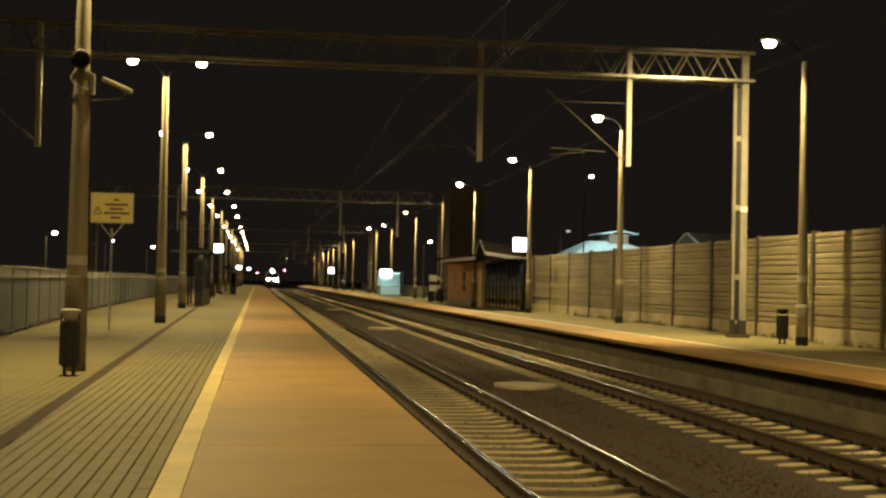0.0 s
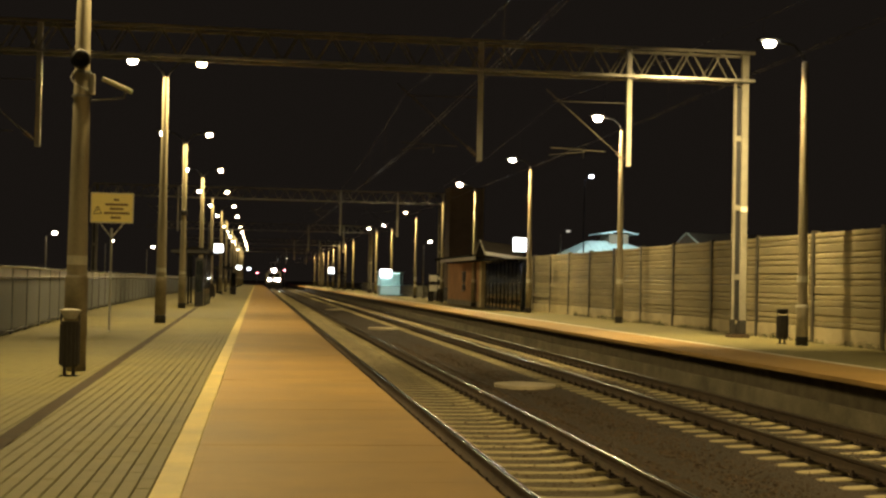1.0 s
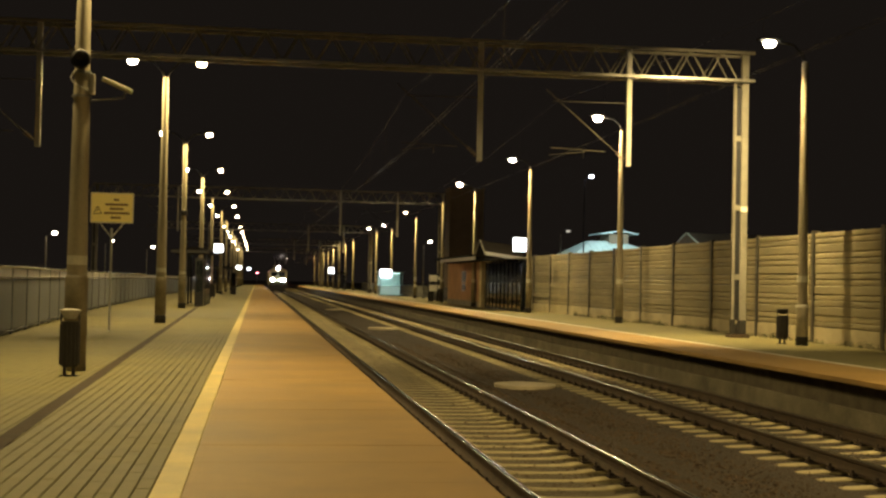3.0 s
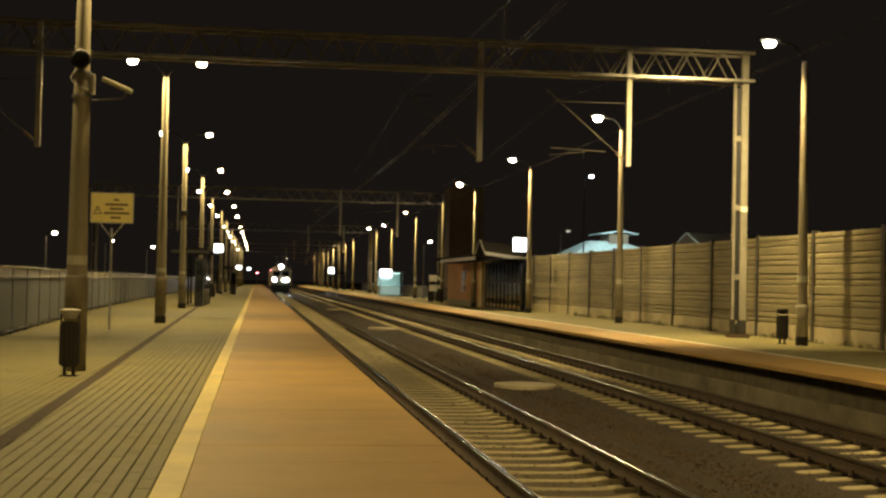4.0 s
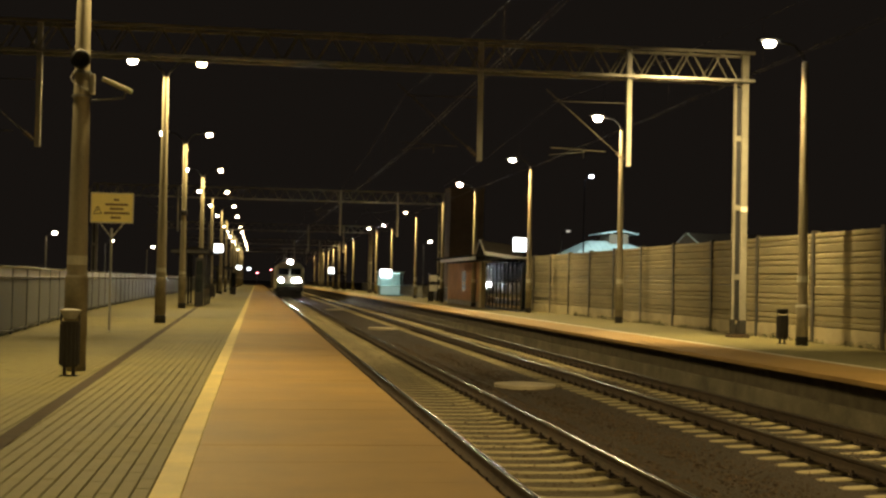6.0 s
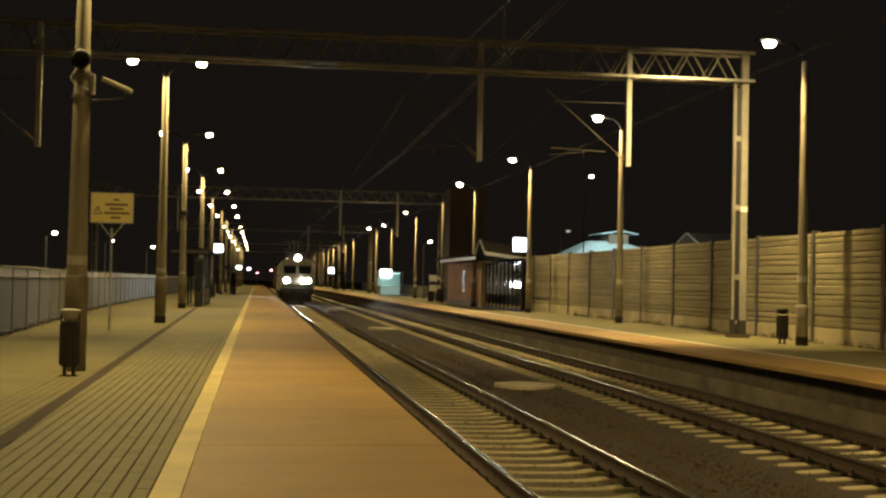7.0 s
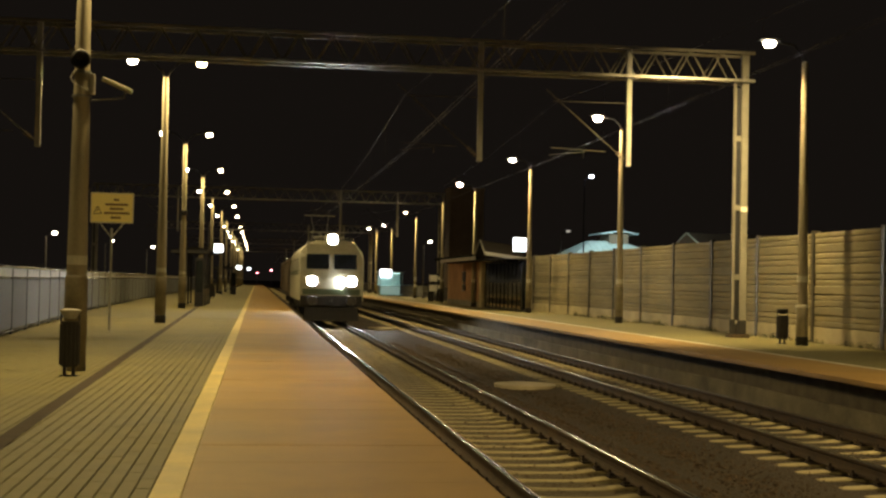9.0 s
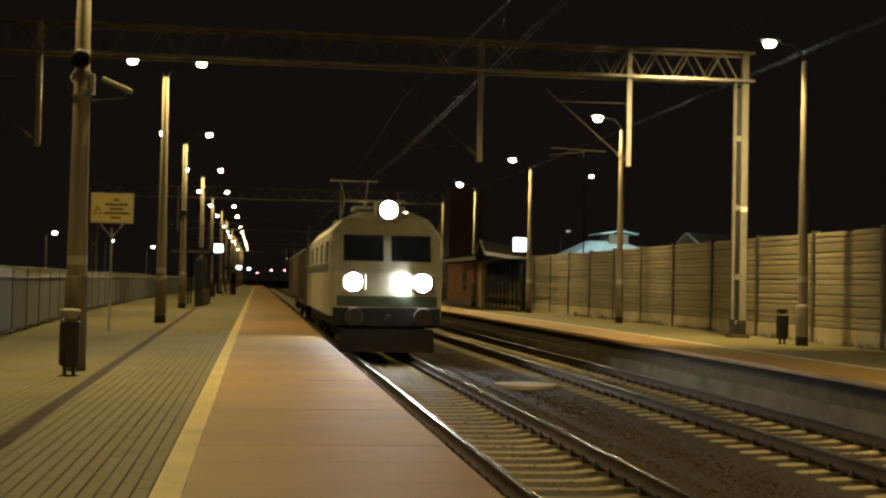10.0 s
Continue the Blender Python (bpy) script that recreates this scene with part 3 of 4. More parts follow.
litter_bin((-2.56, 18.75, 0), 0.245, 0.76, M_BINTOP, "dark slatted litter bin with pale hood beside lamp post")
litter_bin((13.50, 32.3, 0), 0.27, 0.74, M_BIN, "dark slatted litter bin with dark hood by noise barrier")

litter_bin((-3.05, 92.0, 0), 0.34, 0.85, M_BIN, "dark slatted litter bin further along the platform")
litter_bin((12.85, 91.2, 0), 0.34, 0.80, M_BIN, "dark slatted litter bin beside orange station building")

# ---------------------------------------------------------------- warning sign
t = thing("warning_sign", "yellow warning board with brown print on slim post", "sign", (-3.72, 34.3, 0))
part("post", tube((0, 0, 0), (0, 0, 2.62), 0.03, seg=10), M_GALV, t)
for s in (-1, 1):
    part("strut", tube((0, 0, 2.38), (s * 0.33, 0.02, 2.80), 0.014, seg=6), M_GALV, t)
board = part("board", box(-0.54, 0.54, -0.012, 0.012, 2.76, 3.54, bevel=0.004), M_SIGNBACK, t, "pale edged back plate")
part("face", box(-0.515, 0.515, -0.019, -0.013, 2.785, 3.515), M_SIGN, board, "yellow enamel face")
for z, x0, x1 in ((3.355, 0.04, 0.17), (3.235, -0.17, 0.40), (3.125, -0.06, 0.28), (3.015, -0.20, 0.44), (2.90, -0.03, 0.22)):
    part("print_line", box(x0, x1, -0.024, -0.020, z - 0.026, z + 0.026), M_PRINT, board, "unreadable line of brown print")
bm = bmesh.new()
for a, b in (((-0.46, 2.99), (-0.26, 2.99)), ((-0.26, 2.99), (-0.36, 3.19)), ((-0.36, 3.19), (-0.46, 2.99)), ((-0.36, 3.14), (-0.37, 3.05))):
    add_tube(bm, (a[0], -0.022, a[1]), (b[0], -0.022, b[1]), 0.011, seg=5)
part("triangle", bm, M_PRINT, board, "hazard triangle")

# ---------------------------------------------------------------- noise barrier
BX, BH = 14.9, 2.95
barrier = part("noise_barrier", box(BX + 0.05, BX + 0.09, -30.6, 77.4, -0.3, 0.3), M_PLINTH)
tagged(barrier, "tall noise barrier of ribbed brownish planks on concrete", "noise barrier", kind="structure")
heights = [0.43]
for k in range(14):
    heights.append(heights[-1] + (0.245 if k % 3 == 2 else 0.15))
heights = [0.43 + (h - 0.43) * (BH - 0.43) / (heights[-1] - 0.43) for h in heights]


def plank_mesh(h):
    bm = bmesh.new()
    d = -0.028 if h > 0.2 else -0.021
    lip, foot = (h - 0.035, 0.035) if h > 0.2 else (h * 0.70, h * 0.24)
    add_profile(bm, [(0.0, 0.0), (0.10, 0.0), (0.10, h - 0.004), (0.004, h - 0.006), (-0.008, h - 0.013), (d, lip), (d, foot), (-0.008, 0.010), (0.004, 0.004)], -1.93, 1.93)
    me = bpy.data.meshes.new("plank")
    bm.to_mesh(me)
    bm.free()
    me.materials.append(M_BARRIER)
    return me
PL = {}
for a, b in zip(heights, heights[1:]):
    PL.setdefault(round(b - a, 3), plank_mesh(b - a))
bm = bmesh.new()
add_profile(bm, [(-0.09, 0), (0.09, 0), (0.09, 0.012), (0.008, 0.012), (0.008, 0.17), (0.09, 0.17), (0.09, 0.182), (-0.09, 0.182), (-0.09, 0.17), (-0.008, 0.17), (-0.008, 0.012), (-0.09, 0.012)], 0, BH + 0.06)
bmesh.ops.transform(bm, matrix=Matrix(((0, 0, 1, 0), (1, 0, 0, 0), (0, 1, 0, 0), (0, 0, 0, 1))), verts=bm.verts)
POST = bpy.data.meshes.new("barrier_post")
bm.to_mesh(POST)
bm.free()
POST.materials.append(M_POST)
plinth = block_mesh("plinth_panel", 0.12, 3.88, 0.44, 0.008, M_PLINTH)
far_planks = []
for k in range(27):
    y = -30.55 + 4.0 * k + 0.07
    shared("barrier_post", POST, barrier, (BX - 0.06, y, 0))
    shared("plinth_panel", plinth, barrier, (BX + 0.03, y + 2.0, 0.42))
    for a, b in zip(heights, heights[1:]):
        if 13 <= k <= 28:
            shared("plank", PL[round(b - a, 3)], barrier, (BX + random.choice((-0.007, -0.003, 0.0, 0.003, 0.009)), y + 2.0, a))
        else:
            far_planks.append((round(b - a, 3), (BX, y + 2.0, a)))
for h in PL:
    pl = [p for q, p in far_planks if q == h]
    many("far_planks", PL[h], pl, M_BARRIER, barrier, "far run of ribbed barrier planks")

# low railing further along, past the building
t = thing("low_railing", "low grey steel railing behind the far platform", "railing", (14.8, 91, 0))
for k in range(44):
    part("railing_post", box(-0.025, 0.025, 2.2 * k - 0.025, 2.2 * k + 0.025, 0, 1.1, bevel=0.004), M_HEAD, t)
for z in (1.08, 0.62, 0.15):
    part("railing_bar", tube((0, 0, z), (0, 94.6, z), 0.022, seg=6), M_HEAD, t)
for k in range(43):
    bm = bmesh.new()
    for q in range(14):
        yy = 2.2 * k + 0.12 + q * 0.15
        add_box(bm, -0.008, 0.008, yy - 0.008, yy + 0.008, 0.16, 1.06)
    part("railing_infill", bm, M_HEAD, t)

# dry grass along the foot of the barrier
V, F = [], []
for k in range(2600):
    gy = 24 + 36 * rng.random()
    clump = 0.5 + 0.5 * math.sin(gy * 1.7) * math.sin(gy * 0.63 + 1)
    if rng.random() > 0.15 + 0.85 * clump:
        continue
    gx = 14.83 - abs(rng.normal(0, 0.07))
    hh, a = (0.05 + 0.13 * rng.random()) * (0.5 + clump), rng.random() * 6.28
    lean = (rng.normal(0, 0.05), rng.normal(0, 0.05))
    i = len(V)
    V += [(gx - 0.008 * math.cos(a), gy - 0.008 * math.sin(a), 0), (gx + 0.008 * math.cos(a), gy + 0.008 * math.sin(a), 0), (gx + lean[0], gy + lean[1], hh)]
    F.append((i, i + 1, i + 2))
me = bpy.data.meshes.new("grass")
me.from_pydata(V, [], F)
me.materials.append(M_GRASS)
tagged(new("grass", me), "dry grass tufts along the barrier foot", "grass", kind="stuff")

# ---------------------------------------------------------------- grey fence along the platform back
FL = [(-4.6, -30), (-4.9, 0.0), (-5.25, 18), (-5.62, 30), (-5.88, 36.2), (-6.2, 43.5), (-6.72, 55), (-6.85, 66), (-7.15, 84), (-7.2, 110), (-7.2, 150), (-7.2, 210)]
def fence_x(y):
    for (xa, ya), (xb, yb) in zip(FL, FL[1:]):
        if ya <= y <= yb:
            return xa + (xb - xa) * (y - ya) / (yb - ya)
fence = thing("platform_fence", "grey panel fence with bright steel top rails", "fence", (0, 0, 0))
y = -28.0
k = 0
while y < 196:
    step = 2.6
    xa, xb = fence_x(y), fence_x(y + step)
    bm = bmesh.new()
    add_box(bm, -0.03, 0.03, -0.03, 0.03, 0, 1.56, bevel=0.006)
    p = part("fence_post", bm, M_FPOST, fence)
    p.location = (xa, y, 0)
    d = Vector((xb - xa, step, 0))
    ang = math.atan2(-(xb - xa), step)
    bm = box(-0.012, 0.012, 0.05, d.length - 0.05, 0.12, 1.28, bevel=0.004)
    p = part("fence_panel", bm, M_FENCE, fence)
    p.location, p.rotation_euler = (xa, y, 0), (0, 0, ang)
    p = part("upper_strip", box(-0.008, 0.008, 0.04, d.length - 0.04, 1.345, 1.535, bevel=0.003), M_FASCIA, fence, "narrow grey upper strip")
    p.location, p.rotation_euler = (xa, y, 0), (0, 0, ang)
    for z, r, nm in ((1.57, 0.030, "top_rail"), (1.32, 0.018, "middle_rail"), (0.08, 0.03, "bottom_rail")):
        p = part(nm, tube((0.04, 0, z), (0.04, d.length, z), r, seg=8), M_TUBE if z > 1 else M_FPOST, fence, smooth=True)
        p.location, p.rotation_euler = (xa, y, 0), (0, 0, ang)
    y += step

# ---------------------------------------------------------------- catenary gantries
def lattice_beam(bm, x0, x1, z0, z1, half, node, r):
    for dy in (-half, half):
        add_box(bm, x0, x1, dy - r, dy + r, z1 - r, z1 + r)
    n = int((x1 - x0) / node)
    for dy in (-half, half):
        for i in range(n):
            a, b = x1 - 0.5 - node * i, x1 - 0.5 - node * (i + 1)
            m = (a + b) / 2
            add_tube(bm, (a, dy, z0), (m, dy, z1), r * 0.55, seg=4)
            add_tube(bm, (m, dy, z1), (b, dy, z0), r * 0.55, seg=4)
    for i in range(0, n, 2):
        a = x1 - 0.5 - node * i
        for z in (z0, z1):
            add_tube(bm, (a, -half, z), (a - node, half, z), r * 0.45, seg=4)


def gantry(y, detail=True):
    t = thing("catenary_gantry", "pale steel lattice portal carrying the overhead wires", "gantry", (0, y, 0), "catenary portals")
    bm = bmesh.new()
    lattice_beam(bm, -12.0, 13.98, 7.36, 8.16, 0.32, 0.925, 0.038)
    part("lattice_beam", bm, M_TRUSS, t)
    for dy in (-0.32, 0.32):
        part("lower_chord", box(-12.0, 13.98, dy - 0.045, dy + 0.045, 7.322, 7.398, bevel=0.006), M_CHORD, t, "galvanised lower chord")
    for x in (13.72, -11.8):
        leg = part("leg", box(x + 0.0, x + 0.20, -0.07, 0.07, 0.12, 8.2, bevel=0.012), M_TRUSS, t)
        part("leg_flange", box(x - 0.23, x - 0.15, -0.05, 0.05, 0.12, 7.3, bevel=0.01), M_TRUSS, t)
        for z in (1.66, 3.65, 5.65):
            part("batten", box(x - 0.152, x + 0.003, -0.055, 0.04, z, z + 0.16, bevel=0.005), M_TRUSS, leg)
        # dark strip added for the shade and cables in the leg's gap
        part("dark_gap_strip", box(x - 0.148, x - 0.004, -0.01, 0.035, 0.5, 7.2), M_DARK, t, "dark strip for shade and cables between the flanges")
        part("leg_shoe", box(x - 0.01, x + 0.21, -0.09, 0.09, 0.10, 0.50, bevel=0.02), M_UNDER, t, "dark painted foot")
        part("leg_shoe", box(x - 0.25, x - 0.13, -0.08, 0.08, 0.10, 0.52, bevel=0.02), M_UNDER, t, "dark painted foot")
        # dark filler added between the two shoes to darken the pale gap
        part("shoe_gap_fill", box(x - 0.132, x - 0.008, -0.05, 0.06, 0.10, 0.40, bevel=0.01), M_UNDER, t, "dark painted foot")
        part("anchor_bolt", tube((x - 0.07, -0.08, 0.1), (x - 0.07, -0.08, 0.30), 0.03, seg=8), M_UNDER, t)
        part("footing", box(x - 0.31, x + 0.27, -0.22, 0.22, -0.02, 0.105, bevel=0.03), M_DRAIN, t, "concrete footing")
    part("marker_plate", box(13.725, 13.915, -0.084, -0.071, 3.62, 3.76, bevel=0.003), M_WHITE, t, "blank pale plate")
    for x, reach in ((10.37, 2.65), (6.08, 2.6), (-5.9, 2.6)):
        post = part("drop_post", box(x - 0.07, x + 0.07, -0.07, 0.07, 4.82, 8.2, bevel=0.01), M_FASCIA, t, "pale drop post")
        part("cross_bracing", tube((x - 0.3, 0, 7.36), (x, 0, 8.1), 0.03, seg=5), M_TRUSS, t)
        brace = part("cantilever", tube((x - 0.05, 0, 4.95), (x - reach + 0.25, 0, 6.92), 0.018, seg=6), M_CANT, t)
        part("top_tube", tube((x - 0.06, 0, 6.62), (x - reach + 0.45, 0, 6.6), 0.014, seg=6), M_CANT, t)
        part("registration_tube", tube((x - 0.65, 0, 5.22), (x - reach + 0.40, 0, 5.28), 0.015, seg=6), M_CANT, t)
        part("steady_arm", tube((x - 1.25, 0, 5.2), (x - reach + 0.36, 0, 5.07), 0.011, seg=6), M_CANT, t)
        part("drop_bracket", tube((x - 1.3, 0, 5.24), (x - 1.3, 0, 5.02), 0.013, seg=6), M_CANT, t)
        for q in range(4):
            f = 0.03 + 0.028 * q
            a = Vector((x - 0.05, 0, 4.95)).lerp(Vector((x - reach + 0.25, 0, 6.92)), f)
            b = Vector((x - 0.05, 0, 4.95)).lerp(Vector((x - reach + 0.25, 0, 6.92)), f + 0.012)
            part("insulator_shed", tube(a, b, 0.065, 0.05, seg=10), M_INSUL, brace)
    return t


g0 = gantry(36.0)
for y in (98.0, 160.0, 222.0, 284.0):
    far_gantry = copy_thing(g0, pose(0, y, 0))
    if y == 98.0:
        for z in (1.10, 1.75):
            part("reflector_plate", box(13.46, 13.68, -0.20, -0.175, z - 0.12, z + 0.12, bevel=0.004), M_SHEET, far_gantry, "white reflective plate")
copy_thing(g0, pose(0, -26, 0))

# overhead wires, span by span
STAGGER = [0.08, 0.62, 0.15, 0.40, 0.15, 0.40]


def wires(xc, thick):
    t = thing("overhead_line", "thin copper contact wires hung under a carrier wire", "overhead wire", (0, 0, 0), "overhead lines above the tracks")
    spans = [-26, 36, 98, 160, 222, 284]
    for k, (a, b) in enumerate(zip(spans, spans[1:])):
        xa, xb = xc + STAGGER[k], xc + STAGGER[k + 1]
        for d in (-0.042, 0.042):
            part("contact_wire", tube((xa + d, a, 5.02), (xb + d, b, 5.02), thick, seg=5), M_WIRE, t)
        bm = bmesh.new()
        pts = [(xa + (xb - xa) * f, a + (b - a) * f, 5.62 + 1.0 * (2 * f - 1) ** 2) for f in np.linspace(0, 1, 13)]
        for p, q in zip(pts, pts[1:]):
            add_tube(bm, p, q, thick * 0.9, seg=5, caps=False)
        part("carrier_wire", bm, M_WIRE, t)
        for p in pts[1:-1]:
            part("dropper", tube((p[0], p[1], 5.02), p, 0.0025, seg=4), M_WIRE, t)
    return t


wires(TRACK_A, 0.0065)
wires(TRACK_B, 0.0035)


# ---------------------------------------------------------------- shelters, signs, buildings
def shelter(place, x0, x1, length, h, label):
    t = thing("platform_shelter", label, "shelter", place, "platform shelters")
    part("roof", profile([(x0 - 0.7, h), (x1 + 0.25, h + 0.02), (x1 + 0.25, h + 0.14), ((x0 + x1) / 2, h + 0.30), (x0 - 0.7, h + 0.14)], -0.3, length + 0.3), M_ROOF, t)
    part("fascia", box(x0 - 0.74, x1 + 0.28, -0.34, -0.302, h - 0.02, h + 0.13, bevel=0.006), M_DARK, t, "dark metal fascia")
    for x in (x0, x1):
        for k in range(3):
            yy = k * (length - 0.1) / 2
            part("column", box(x - 0.05, x + 0.05, yy, yy + 0.1, 0, h, bevel=0.01), M_DARK, t)
    n = max(2, int(length / 1.2))
    for k in range(n):
        w = length / n
        part("glass_pane", box(x1 - 0.012, x1 + 0.012, k * w + 0.08, (k + 1) * w - 0.03, 0.15, h - 0.2), M_PANE, t, "clear glass pane")
    part("bench", box(x1 - 0.55, x1 - 0.12, 0.4, length - 0.4, 0.42, 0.47, bevel=0.01), M_DARK, t)
    return t


def lit_sign(place, w, h, d=0.14, hang=None):
    t = thing("lit_sign", "glowing white station sign box", "light box", place, "glowing station signs")
    part("case", box(-w / 2 - 0.03, w / 2 + 0.03, -d / 2, d / 2, -h / 2 - 0.03, h / 2 + 0.03, bevel=0.015), M_DARK, t)
    if hang:
        bm = bmesh.new()
        add_tube(bm, (hang[0] * 0.0, 0, h / 2), hang, 0.02, seg=6)
        part("hanger", bm, M_DARK, t)
    for s in (-1, 1):
        part("lit_face", box(-w / 2, w / 2, s * (d / 2 + 0.008) - 0.006, s * (d / 2 + 0.008) + 0.006, -h / 2, h / 2), G_BOX, t, "glowing white face")
    return t


t = thing("platform_shelter", "dark glazed platform shelter with pale-edged pitched roof", "shelter", (13.2, 64.7, 0), "platform shelters")
SL = 10.2
part("roof", box(-0.42, 0.50, 5.2, SL + 0.25, 2.72, 2.86, bevel=0.01), M_ROOF, t)
part("soffit", box(-0.30, 0.50, -0.1, 5.2, 2.66, 2.72), M_ROOF, t)
# cross-gabled canopy reaching over the platform, falling towards the back
bm = bmesh.new()
ends = []
for x, drop in ((-1.50, 0.0), (0.62, -0.26)):
    ends.append([bm.verts.new((x, y, z + drop)) for y, z in ((2.2, 2.84), (2.2, 3.0), (3.62, 3.70), (5.1, 3.0), (5.1, 2.84))])
for i in range(5):
    j = (i + 1) % 5
    bm.faces.new((ends[0][i], ends[0][j], ends[1][j], ends[1][i]))
bm.faces.new(ends[0][::-1])
bm.faces.new(ends[1])
bmesh.ops.recalc_face_normals(bm, faces=bm.faces)
part("gabled_canopy", bm, M_ROOF, t, "dark sheet gable roof")
bm = box(-1.52, 0.64, -0.02, 0.02, -0.08, 0.09, bevel=0.006)
bmesh.ops.transform(bm, matrix=Matrix.Translation((0, 2.17, 2.80)) @ Matrix.Rotation(math.atan(0.26 / 2.12), 4, "Y"), verts=bm.verts)
part("eaves_fascia", bm, M_HEAD, t, "pale metal eaves board")
for (ya, za), (yb, zb) in (((2.16, 2.99), (3.62, 3.73)), ((3.62, 3.73), (5.14, 2.99))):
    part("verge_board", tube((-1.53, ya, za), (-1.53, yb, zb), 0.04, seg=6), M_HEAD, t, "pale verge board")
for y in (2.35, 4.95):
    part("canopy_beam", box(-1.45, 0.3, y - 0.05, y + 0.05, 2.68, 2.74), M_DARK, t)
for k in range(10):
    yy = k * SL / 9
    part("mullion", tube((-0.02, yy, 0), (-0.02, yy, 2.66), 0.03, seg=12), M_MULL, t, "dark steel mullion", smooth=True)
for k in range(9):
    part("glass_pane", box(-0.008, 0.008, k * SL / 9 + 0.036, (k + 1) * SL / 9 - 0.036, 0.12, 2.6), M_SMOKE, t, "dark glass pane")
part("kick_panel", box(-0.02, 0.02, 0.0, SL, 0.0, 0.118), M_DARK, t)
part("end_pane", box(0.035, 0.24, -0.008, 0.008, 0.12, 2.6), M_SMOKE, t, "dark glass pane")
part("back_wall", box(0.26, 0.32, 0.1, SL, 0, 2.72), M_DARK, t)
shelter((0, 67.5, 0), -3.6, -2.6, 6.0, 2.68, "waiting shelter with clear panes and thin dark roof")
shelter((0, 122.5, 0), -3.7, -2.4, 6.0, 2.3, "waiting shelter with clear panes and thin dark roof")
shelter((0, 186, 0), 11.2, 12.4, 6.0, 2.4, "clear glazed shelter with dark roof far along platform")
lit_sign((12.93, 64.0, 3.39), 0.66, 0.66, hang=(0.55, 0.2, 0.42))
lit_sign((-1.96, 67.0, 2.93), 0.44, 0.40, hang=(-0.47, 0.6, -0.10))
lit_sign((-1.68, 122.0, 2.45), 0.44, 0.34, hang=(-0.75, 0.8, 0.0))
lit_sign((-1.0, 160.0, 2.65), 0.34, 0.3, hang=(-2.2, 0.0, 0.3))
lit_sign((10.36, 185.3, 2.85), 0.75, 0.75, hang=(0.4, 0.6, -0.37))

# dark information pillars beside the shelter
def pillar(place, w, h, label):
    t = thing("information_pillar", label, "information board", place, "information boards")
    part("body", box(-w / 2, w / 2, -0.09, 0.09, 0, h, bevel=0.02), M_DARK, t)
    part("glazed_face", box(-w / 2 + 0.06, w / 2 - 0.06, -0.103, -0.094, 0.7, h - 0.12), M_SCREEN, t, "dark glass notice face")
pillar((-2.84, 66.0, 0), 0.44, 2.4, "tall dark glass-fronted information board on platform")
pillar((-2.1, 118.0, 0), 0.5, 2.0, "tall dark glass-fronted information board on platform")
pillar((13.0, 97.6, 0), 0.4, 2.0, "dark glass-fronted information board on platform")

# notice cabinets with white glazed faces
def notice(place, label):
    t = thing("notice_cabinet", label, "notice board", place, "notice cabinets")
    for x in (-0.32, 0.32):
        part("post", box(x - 0.03, x + 0.03, -0.03, 0.03, 0, 2.1, bevel=0.006), M_DARK, t)
    for z in (1.02, 1.72):
        c = part("case", box(-0.34, 0.34, -0.07, -0.031, z - 0.26, z + 0.26, bevel=0.01), M_DARK, t)
        part("sheet", box(-0.29, 0.29, -0.078, -0.072, z - 0.22, z + 0.22), M_SHEET, c, "glossy white notice sheet")


notice((12.72, 94.5, 0), "dark cabinet with glossy white notices by building")

# small glazed kiosk
t = thing("ticket_kiosk", "small pale teal glazed kiosk lit from inside", "kiosk", (13.9, 136, 0))
part("base_panel", box(-1.2, 1.2, 0.02, 2.6, 0.0, 1.0, bevel=0.02), M_TEAL, t)
# lower front panel; its glow is added, no lamp sits behind it
part("glow_panel", box(-1.12, 1.12, -0.02, 0.018, 0.08, 0.96), G_PANEL, t, "teal front panel with an added faint glow")
part("roof", box(-1.35, 1.35, -0.2, 2.8, 2.35, 2.5, bevel=0.03), M_TEAL, t)
for x in (-1.17, 0.15, 1.17):
    part("mullion", box(x - 0.03, x + 0.03, 0.0, 0.06, 1.0, 2.35), M_TEAL, t)
part("glass_front", box(-1.14, 1.14, 0.025, 0.035, 1.0, 2.35), M_CLEAR, t)
part("back_wall", box(-1.2, 1.2, 2.5, 2.6, 1.0, 2.35), M_TEAL, t)
part("ceiling_light", box(-0.9, 0.9, 0.5, 2.1, 2.28, 2.33), G_KIOSK, t, "glowing ceiling panel")
lit_sign((13.25, 135.6, 2.3), 1.15, 0.8, hang=(0.0, 0.3, 0.12))

# orange building with a window, dark tall brick tower behind
t = thing("station_building", "low orange plastered station building with dark flat canopy", "building", (13.12, 75.6, -0.01))
part("wall", box(0, 1.70, 0, 14.2, 0, 2.95, bevel=0.01), M_BRICK, t)
part("plinth", box(-0.025, 0.0, 0.0, 14.2, 0, 0.35), M_CONC, t)
part("roof", profile([(-0.9, 2.955), (1.74, 2.955), (1.74, 3.12), (0.9, 3.3), (-0.9, 3.1)], -0.5, 14.6), M_ROOF, t)
part("canopy", box(-1.38, -0.002, -5.6, 8.0, 2.72, 2.86, bevel=0.02), M_ROOF, t, "dark flat platform canopy")
part("canopy_edge", box(-1.43, -1.384, -5.6, 8.0, 2.70, 2.90, bevel=0.008), M_FASCIA, t, "pale metal canopy edge")
part("pilaster", box(-0.10, 0.0, 0.0, 0.7, 0, 2.95, bevel=0.01), M_PLINTH, t, "pale rendered pilaster")
part("end_wall", box(-0.10, 1.70, -0.06, -0.002, 0, 2.95, bevel=0.008), M_PLINTH, t, "pale rendered end wall")
